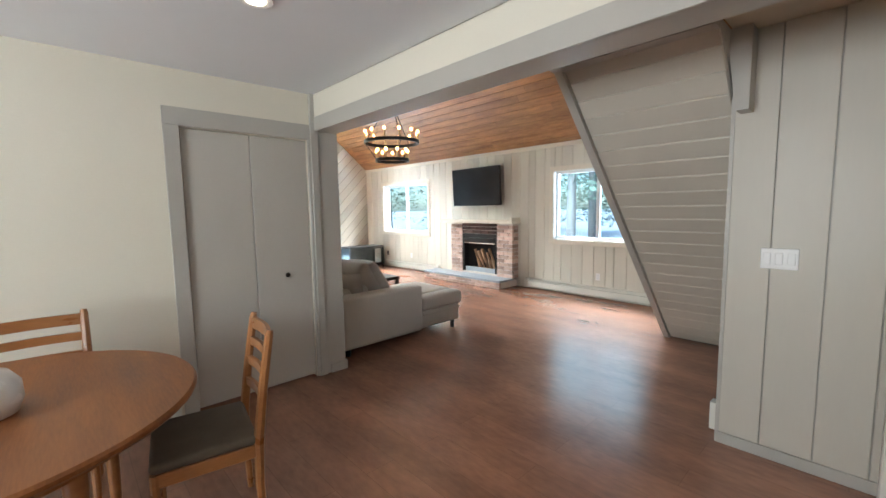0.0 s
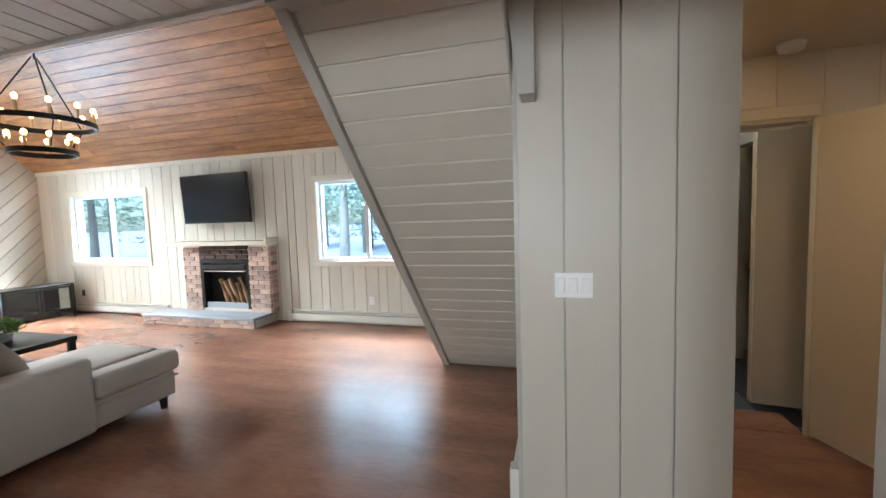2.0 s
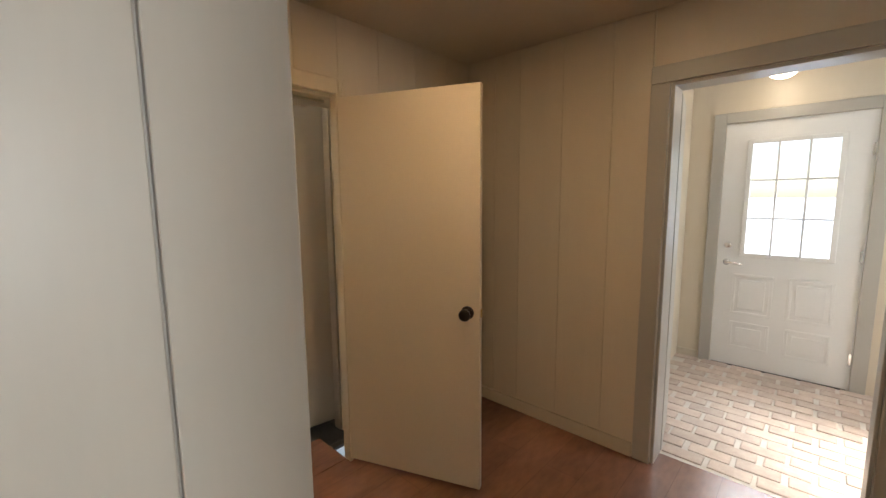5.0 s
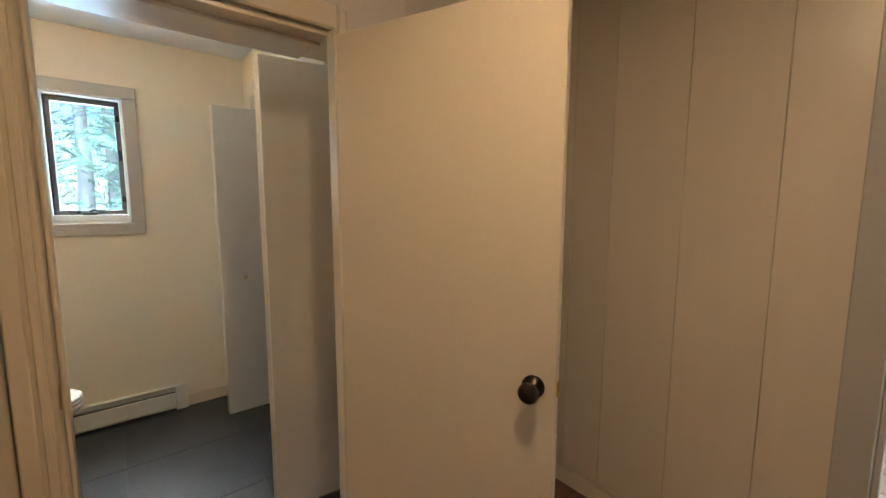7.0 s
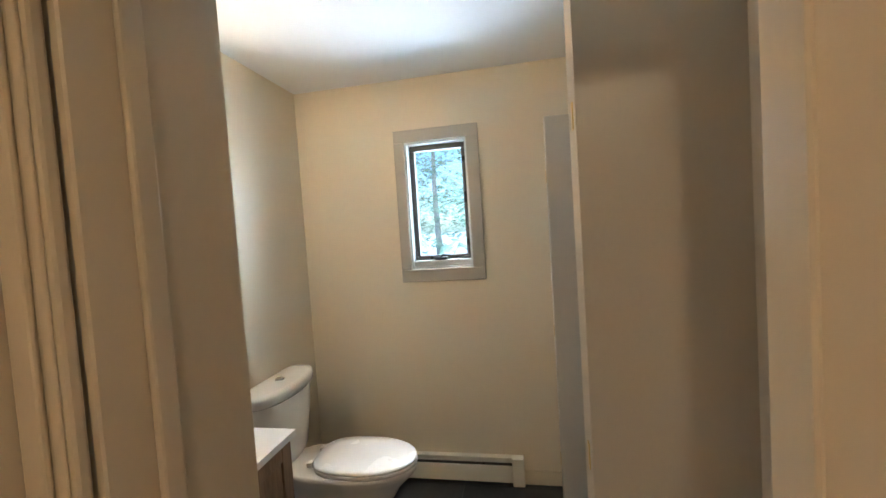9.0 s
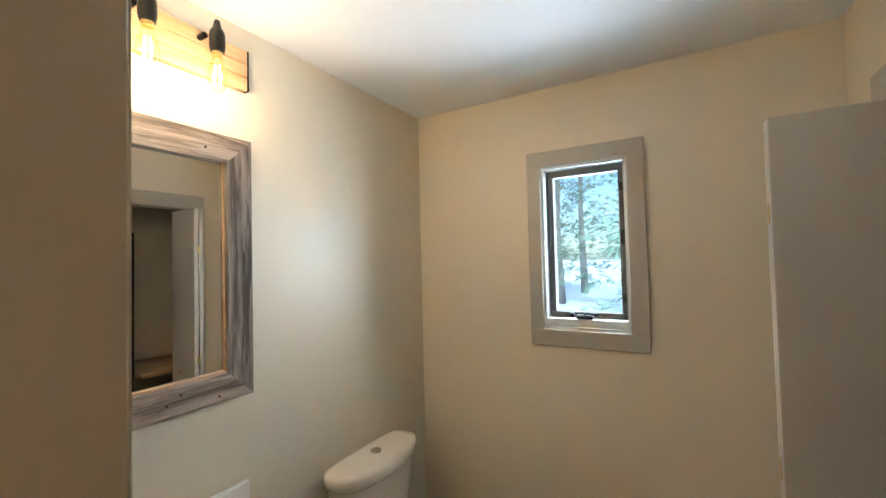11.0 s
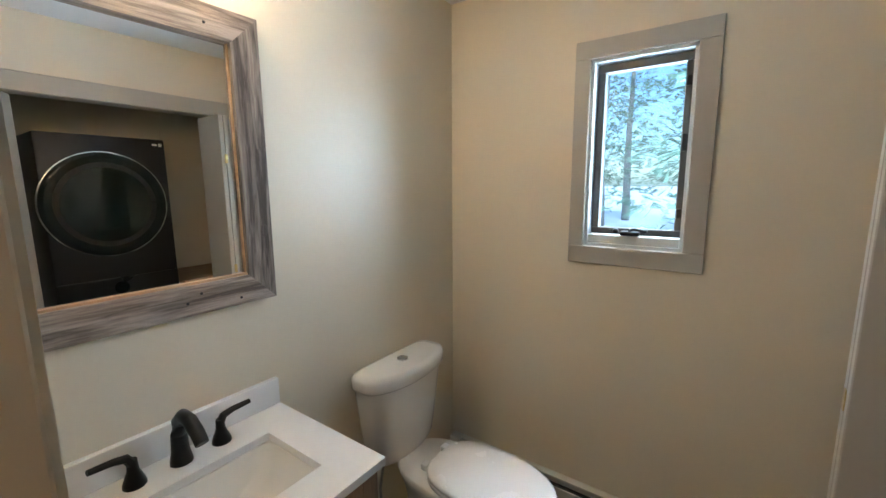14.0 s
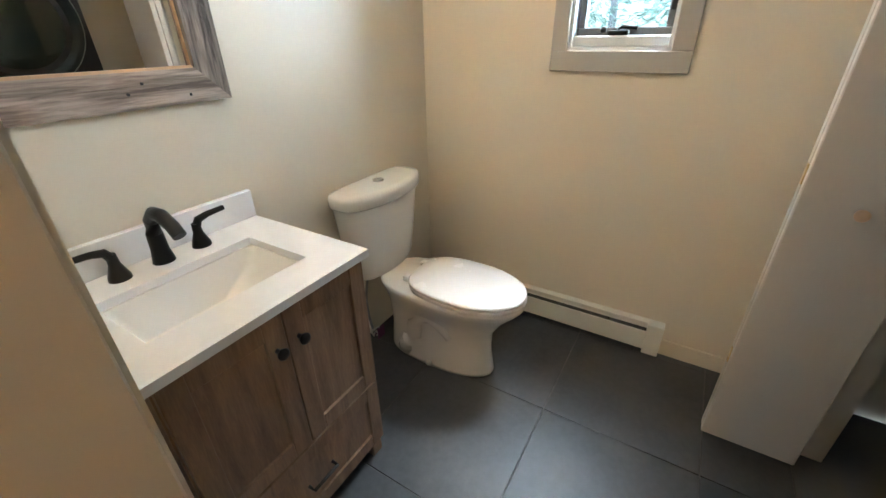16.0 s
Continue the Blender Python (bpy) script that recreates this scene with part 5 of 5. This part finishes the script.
fa = thing("faucet", (4.78, 0.47, VT), "matte black widespread faucet with two lever handles", "faucet")
part("spout", merge(lathe([(0.030, VT + 0.0005), (0.029, VT + 0.008), (0.021, VT + 0.05)], (4.782, 0.472, 0), "z", 20),
     tube([(4.782, 0.472, VT + 0.03), (4.782, 0.470, VT + 0.09), (4.782, 0.458, VT + 0.132), (4.782, 0.428, VT + 0.158), (4.782, 0.388, VT + 0.160), (4.782, 0.345, VT + 0.138), (4.782, 0.322, VT + 0.115)], 0.016, 14, [0.024, 0.021, 0.0195, 0.019, 0.0185, 0.018, 0.0175])), BLACKM, fa, smooth=2)
for s, x in ((-1, 4.668), (1, 4.896)):
    part("handle", merge(lathe([(0.028, VT + 0.0005), (0.027, VT + 0.01), (0.014, VT + 0.045), (0.012, VT + 0.075)], (x, 0.472, 0), "z", 18),
         tube([(x, 0.472, VT + 0.062), (x + s * 0.012, 0.471, VT + 0.084), (x + s * 0.04, 0.468, VT + 0.092), (x + s * 0.092, 0.462, VT + 0.097)], 0.008, 10, [0.013, 0.012, 0.0095, 0.008])), BLACKM, fa, smooth=2)

# toilet
TX = 5.725
t = thing("toilet", (TX, 0.1, BF), "white two-piece toilet with a closed elongated seat", "toilet")


def oval(cx, z, rx, yb, yf, n=40, p=2.3):
    """A ring of points: a flat-ended oval from yb at the back to yf at the front."""
    out = []
    cy, ry = (yb + yf) / 2, (yb - yf) / 2
    for k in range(n):
        a = 2 * math.pi * k / n
        c_, s_ = math.cos(a), math.sin(a)
        q = 2.0 if s_ < 0 else p + 0.9
        out.append(Vector((cx + rx * math.copysign(abs(c_) ** (2 / q), c_), cy + ry * math.copysign(abs(s_) ** (2 / q), s_), z)))
    return out


def loft(rows):
    bm = bmesh.new()
    rs = [[bm.verts.new(p) for p in r] for r in rows]
    for a, b in zip(rs, rs[1:]):
        for k in range(len(a)):
            bm.faces.new((a[k], a[(k + 1) % len(a)], b[(k + 1) % len(a)], b[k]))
    bm.faces.new(rs[0])
    bm.faces.new(rs[-1])
    bmesh.ops.recalc_face_normals(bm, faces=bm.faces)
    return bm


part("bowl", loft([oval(TX, BF, 0.115, 0.40, -0.175), oval(TX, BF + 0.02, 0.118, 0.405, -0.18), oval(TX, 0.06, 0.100, 0.40, -0.16), oval(TX, 0.15, 0.105, 0.40, -0.165), oval(TX, 0.23, 0.135, 0.40, -0.215),
                   oval(TX, 0.29, 0.168, 0.40, -0.275), oval(TX, 0.325, 0.182, 0.41, -0.305), oval(TX, 0.345, 0.184, 0.42, -0.31), oval(TX, 0.353, 0.175, 0.41, -0.30)]), PORC, t, smooth=1)
curve = [(0.02, 0.10), (0.06, 0.165), (0.12, 0.205), (0.18, 0.185), (0.21, 0.125), (0.22, 0.06), (0.25, 0.01), (0.27, -0.03), (0.28, -0.06)]
part("trapway", tube([(TX - 0.088, y, z) for y, z in curve], 0.04, 14, [0.018, 0.034, 0.042, 0.045, 0.046, 0.047, 0.048, 0.048, 0.046]), PORC, t, smooth=1)
part("bolt_cap", lathe([(0.016, -0.01), (0.016, 0.002), (0.009, 0.012)], (TX - 0.125, 0.12, BF + 0.03), "z", 14), PORC, t, smooth=1)
part("tank", loft([oval(TX, 0.352, 0.19, 0.53, 0.385, p=5), oval(TX, 0.38, 0.205, 0.535, 0.372, p=5), oval(TX, 0.56, 0.230, 0.54, 0.355, p=5), oval(TX, 0.735, 0.252, 0.543, 0.342, p=5)]), PORC, t, smooth=2)
part("tank_lid", loft([oval(TX, 0.7355, 0.258, 0.545, 0.335, p=5), oval(TX, 0.745, 0.268, 0.546, 0.325, p=5), oval(TX, 0.782, 0.269, 0.546, 0.324, p=5), oval(TX, 0.797, 0.262, 0.543, 0.332, p=5), oval(TX, 0.802, 0.222, 0.53, 0.36, p=5)]), PORC, t, smooth=1)
part("flush_button", lathe([(0.026, 0.8021), (0.026, 0.808), (0.022, 0.810)], (TX, 0.45, 0), "z", 24), CHROME, t, "chrome dual flush button", 1)
part("seat", loft([oval(TX, 0.3535, 0.180, 0.235, -0.302), oval(TX, 0.36, 0.187, 0.238, -0.312), oval(TX, 0.372, 0.187, 0.238, -0.312), oval(TX, 0.376, 0.182, 0.236, -0.306)]), SEATW, t, smooth=1)
part("lid", loft([oval(TX, 0.3765, 0.180, 0.24, -0.303), oval(TX, 0.381, 0.186, 0.242, -0.31), oval(TX, 0.391, 0.186, 0.242, -0.31), oval(TX, 0.398, 0.176, 0.236, -0.298), oval(TX, 0.4005, 0.12, 0.18, -0.22)]), SEATW, t, smooth=1)
for s in (-1, 1):
    part("hinge", B(TX + s * 0.075 - 0.02, TX + s * 0.075 + 0.02, 0.243, 0.275, 0.354, 0.385, 0.006, 2), SEATW, t)
sv = thing("supply_valve", (5.54, 0.50, 0.1), "supply hose and valve with a purple tag", "valve")
part("hose", tube([(5.58, 0.45, 0.352), (5.575, 0.46, 0.29), (5.56, 0.46, 0.22), (5.545, 0.44, 0.14), (5.54, 0.42, 0.07)], 0.006, 8), HOSE, sv)
part("valve_body", tube([(5.54, 0.549, 0.045), (5.54, 0.41, 0.045)], 0.014, 10), CHROME, sv)
part("valve_knob", lathe([(0.010, 0.0), (0.018, -0.006), (0.018, -0.018), (0.010, -0.022)], (5.54, 0.41, 0.045), "y", 14, (1.4, 0.8)), CHROME, sv)
part("tag", B(5.505, 5.555, 0.352, 0.358, 0.05, 0.115, 0.002), PURPLE, sv, "purple paper tag")
part("tag_string", tube([(5.53, 0.357, 0.112), (5.535, 0.39, 0.09), (5.54, 0.412, 0.066)], 0.0015, 5), WHITEP, sv)

# mirror in a barn wood frame
MX0, MX1, MZ0, MZ1, MW = 4.36, 5.145, 1.235, 2.14, 0.092
m = thing("mirror", ((MX0 + MX1) / 2, 0.54, 1.7), "wall mirror in a weathered grey barn wood frame", "mirror")
ymap = lambda u, v_, d_: (u, d_, v_)
part("frame_rail", prism([(MX0, MZ1), (MX1, MZ1), (MX1 - MW, MZ1 - MW), (MX0 + MW, MZ1 - MW)], ymap, 0.518, 0.548), BARN, m)
part("frame_rail", prism([(MX0, MZ0), (MX1, MZ0), (MX1 - MW, MZ0 + MW), (MX0 + MW, MZ0 + MW)], ymap, 0.518, 0.548), BARN, m)
part("frame_stile", prism([(MX1, MZ0), (MX1, MZ1), (MX1 - MW, MZ1 - MW), (MX1 - MW, MZ0 + MW)], ymap, 0.519, 0.548), BARNV, m)
part("frame_stile", prism([(MX0, MZ0), (MX0, MZ1), (MX0 + MW, MZ1 - MW), (MX0 + MW, MZ0 + MW)], ymap, 0.519, 0.548), BARNV, m)
for x, z in ((4.50, 1.262), (4.86, 1.275), (4.90, 1.298), (5.02, 1.258), (4.62, 2.10), (4.98, 2.085)):
    part("nail_hole", lathe([(0.0045, 0.0), (0.004, -0.0015)], (x, 0.5178, z), "y", 8), BLACKP, m)
for z in (1.72, 1.47):
    part("knot", lathe([(0.013, 0.0), (0.009, -0.002), (0.003, -0.0025)], (MX1 - 0.028, 0.5188, z), "y", 12, (1.0, 1.7)), BARNV, m, "dark knot")
part("inner_lip", merge(B(MX0 + MW, MX0 + MW + 0.004, 0.535, 0.547, MZ0 + MW, MZ1 - MW), B(MX1 - MW - 0.004, MX1 - MW, 0.535, 0.547, MZ0 + MW, MZ1 - MW), B(MX0 + MW, MX1 - MW, 0.5285, 0.547, MZ0 + MW, MZ0 + MW + 0.007)), RAWPINE, m, "raw pine inner edge")
part("glass", B(MX0 + MW - 0.01, MX1 - MW + 0.01, 0.540, 0.546, MZ0 + MW - 0.01, MZ1 - MW + 0.01), MIRROR, m, "mirror glass")

# light bar with three bulbs
l = thing("vanity_light", (4.8, 0.53, 2.40), "pine board vanity light with three filament bulbs", "wall light")
for i in range(3):
    part("board", B(4.40, 5.135, 0.521, 0.548, 2.325 + i * 0.05, 2.373 + i * 0.05, 0.002), RAWPINE, l, "raw pine slat")
part("end_trim", B(5.1355, 5.140, 0.520, 0.548, 2.325, 2.473), BLACKM, l)
BX = (4.575, 4.785, 4.985)
for x in BX:
    part("arm", tube([(x - 0.02, 0.521, 2.445), (x - 0.02, 0.49, 2.445)], 0.010, 10), BLACKM, l)
    sk = part("socket", lathe([(0.008, 2.49), (0.011, 2.478), (0.013, 2.466), (0.022, 2.452), (0.024, 2.44), (0.024, 2.40), (0.020, 2.385)], (x, 0.455, 0), "z", 18), BLACKM, l, smooth=2)
    part("collar", lathe([(0.016, 2.3848), (0.016, 2.372)], (x, 0.455, 0), "z", 14), BRASS, sk)
    g = part("bulb", lathe([(0.013, 2.3715), (0.017, 2.355), (0.028, 2.325), (0.032, 2.30), (0.028, 2.275), (0.014, 2.258), (0.004, 2.254)], (x, 0.455, 0), "z", 20), BULBG, sk, "clear filament bulb", 1)
    g.visible_shadow = False
    fi = part("filament", merge(*[tube([(x + 0.008 * math.cos(a), 0.455 + 0.008 * math.sin(a), 2.34), (x + 0.011 * math.cos(a), 0.455 + 0.011 * math.sin(a), 2.28)], 0.0022, 5) for a in (0.3, 1.9, 3.4, 5.0)]), FILAM, sk, "glowing filament")
    fi.visible_shadow = False
    lamp("bulb_light", "POINT", (x, 0.42, 2.30), None, 1.15, (1.0, 0.82, 0.56), 0.05)

# laundry tower
a = thing("laundry_tower", (5.29, -1.87, BF), "graphite washer and dryer tower with round glass doors", "washing machine")
part("body", B(4.95, 5.645, -2.18, -1.56, BF, 1.955, 0.012, 2), APPL, a, smooth=2)
part("control_panel", B(4.955, 5.64, -1.561, -1.552, 0.83, 1.005, 0.003), BLACKP, a, "black glass control panel")
part("dial", lathe([(0.04, 0), (0.042, 0.012), (0.036, 0.02)], (5.285, -1.552, 0.935), "y", 28), APPLG, a, smooth=2)
for z in (1.505, 0.42):
    dr = part("door", lathe([(0.335, 0.0), (0.34, 0.025), (0.33, 0.04), (0.30, 0.035), (0.27, 0.028), (0.20, 0.04), (0.05, 0.05)], (5.265, -1.559, z), "y", 56), APPLG, a, "dark glass door", 1)
    part("door_ring", lathe([(0.334, 0.002), (0.346, 0.006), (0.346, 0.020), (0.336, 0.024)], (5.265, -1.559, z), "y", 56), CHROME, dr, "thin chrome ring", 2)
    part("inner_ring", lathe([(0.272, 0.0285), (0.276, 0.0325), (0.268, 0.0325)], (5.265, -1.559, z), "y", 48), APPL, dr, "", 2)
part("badge", merge(lathe([(0.012, 0), (0.012, 0.002)], (5.615, -1.5595, 1.915), "y", 16), B(5.565, 5.595, -1.5595, -1.5575, 1.908, 1.922)), WHITEP, a, "pale logo badge")

# ---------------------------------------------------------------- outside
structure("ground", B(-400, 400, -400, 400, -0.75, -0.55), SNOW, "snow-covered ground reaching to the horizon", "ground")
dk = thing("deck", (3.6, 11.4, -0.2), "snowy wooden deck with a rail", "deck")
part("deck_floor", B(0.5, 6.5, NORTH + 0.25, 12.6, -0.18, -0.08), SNOW, dk)
for z, h in ((0.62, 0.09), (0.18, 0.09)):
    part("rail", B(0.5, 6.5, 12.5, 12.55, z, z + h), DECKW, dk)
for i in range(6):
    part("post", B(0.5 + i * 1.18, 0.6 + i * 1.18, 12.56, 12.66, -0.55, 0.8), DECKW, dk)


def pine(at, height, seed, bare=0.25):
    random.seed(seed)
    p_ = thing("pine_tree", at, "tall green pine standing in snow", "tree", "pines outside")
    o = Vector(at)
    pts = [(o.x + 0.05 * math.sin(k), o.y + 0.05 * math.cos(k * 1.3), o.z + height * k / 8) for k in range(9)]
    part("trunk", tube(pts, 0.2, 9, [0.24 - 0.026 * k for k in range(9)]), BARK, p_, smooth=1)
    bm = bmesh.new()
    n = 130
    for i in range(n):
        h = bare + (1 - bare) * (i / n) ** 0.9
        a = i * 2.4 + random.uniform(-0.4, 0.4)
        ln = (1.05 - h) * height * 0.30 * random.uniform(0.6, 1.15)
        base = o + Vector((0, 0, h * height))
        dirn = Vector((math.cos(a), math.sin(a), random.uniform(-0.25, 0.15)))
        side = Vector((-math.sin(a), math.cos(a), 0))
        for k in range(12):
            f_ = random.uniform(0.15, 1.0)
            c_ = base + dirn * ln * f_ + side * random.uniform(-0.28, 0.28) * ln * (1.1 - f_) + Vector((0, 0, random.uniform(-0.15, 0.1) - 0.12 * ln * f_ * f_))
            s_ = random.uniform(0.10, 0.26) * (0.6 + 0.05 * height)
            q = Euler((random.uniform(-0.8, 0.8), random.uniform(-0.6, 0.6), a + random.uniform(-0.9, 0.9))).to_matrix()
            for w_ in (-0.5, 0.0, 0.5):
                vs = [bm.verts.new(c_ + q @ Vector(k_)) for k_ in ((-s_ * 0.3, -s_ * 0.1 + w_ * s_ * 0.3, 0), (s_, w_ * s_, -0.05), (s_ * 0.9, w_ * s_ + s_ * 0.16, -0.02))]
                bm.faces.new(vs)
    part("crown", bm, NEEDLE, p_)
    return p_


trees = [pine((11.5, -1.3, -0.55), 9, 11, 0.1), pine((14.5, 4.6, -0.55), 14, 12, 0.18), pine((19.0, 16.5, -0.55), 12, 13, 0.12)]
random.seed(21)
for i in range(30):
    x, y = random.uniform(15, 32), random.uniform(-9, 30)
    k = pose(x, y, -0.55, 0, 0, random.uniform(0, 360))
    copy_thing(trees[i % 3], k)
for i in range(14):
    copy_thing(trees[i % 3], pose(random.uniform(-6, 9), random.uniform(17, 30), -0.55, 0, 0, random.uniform(0, 360)))
b = thing("red_shed", (25, 6.4, -0.55), "small red shed with a snowy roof among the pines", "shed")
part("wall", B(24.2, 26.2, 5.6, 7.4, -0.55, 0.9), REDP, b)
part("roof", prism([(5.4, 0.9), (7.6, 0.9), (6.5, 1.7)], lambda u, v_, d_: (d_, u, v_), 24.0, 26.4), ROOFM, b)

# ---------------------------------------------------------------- pieces: bricks and tiles
random.seed(8)


def brick_run(parent, xf, y0, y1, z0, z1, mat, depth=0.05, h=0.062, l=0.205, joint=0.010):
    z, row = z0, 0
    while z + h * 0.6 < z1:
        y = y0 - (row % 2) * l * 0.5
        while y < y1 - 0.01:
            a, c_ = max(y, y0), min(y + l, y1)
            if c_ - a > 0.03:
                j = random.uniform(-0.004, 0.004)
                part("brick", B(xf + j, xf + depth, a + 0.001, c_ - joint, z, min(z + h, z1), 0.004), mat, parent)
            y += l
        z += h + joint
        row += 1


brick_run(f, FX, FY0, OY0, 0.16, 1.19, BRICK)
brick_run(f, FX, OY1, FY1, 0.16, 1.19, BRICK)
brick_run(f, FX, OY0, OY1, OZ1 + 0.005, 1.19, SOOTB)
brick_run(f, HX, HY0, HY1, 0.003, 0.118, BRICK, h=0.05)
z = 0.16
while z < 1.15:
    part("brick", B(FX + 0.05, EAST - 0.01, FY0 - 0.002, FY0 + 0.03, z, z + 0.062, 0.004), BRICK, f)
    z += 0.072

floor_b = bpy.data.objects["bath_floor"]
xs = [4.45, 5.03, 5.64, 6.25, EAST]
ys = [-1.38, -1.08, -0.47, 0.14, 0.55]
for x0, x1 in zip(xs, xs[1:]):
    for y0, y1 in zip(ys, ys[1:]):
        part("tile", B(x0 + 0.002, x1 - 0.002, y0 + 0.002, y1 - 0.002, BF - 0.012, BF, 0.0015), TILE, floor_b)

floor_e = bpy.data.objects["entry_floor"]
shapes = []
for k in range(5):
    bm = B(-0.110 + random.uniform(0, 0.010), 0.110 - random.uniform(0, 0.010), -0.051, 0.051, -0.022, -0.005 + random.uniform(-0.002, 0.002), 0.008, 2)
    me = bpy.data.meshes.new("brick")
    bm.to_mesh(me)
    bm.free()
    me.materials.append(BRICKP)
    shapes.append(me)
y, row = -4.20, 0
while y < -2.46:
    x = 0.95 + (row % 2) * 0.115
    while x < 3.1:
        ob = new("brick", random.choice(shapes))
        ob.parent = floor_e
        ob.location = (x, y, random.uniform(-0.002, 0.002))
        ob.rotation_euler = (0, 0, radians(random.uniform(-1.5, 1.5)))
        x += 0.232
    y += 0.112
    row += 1
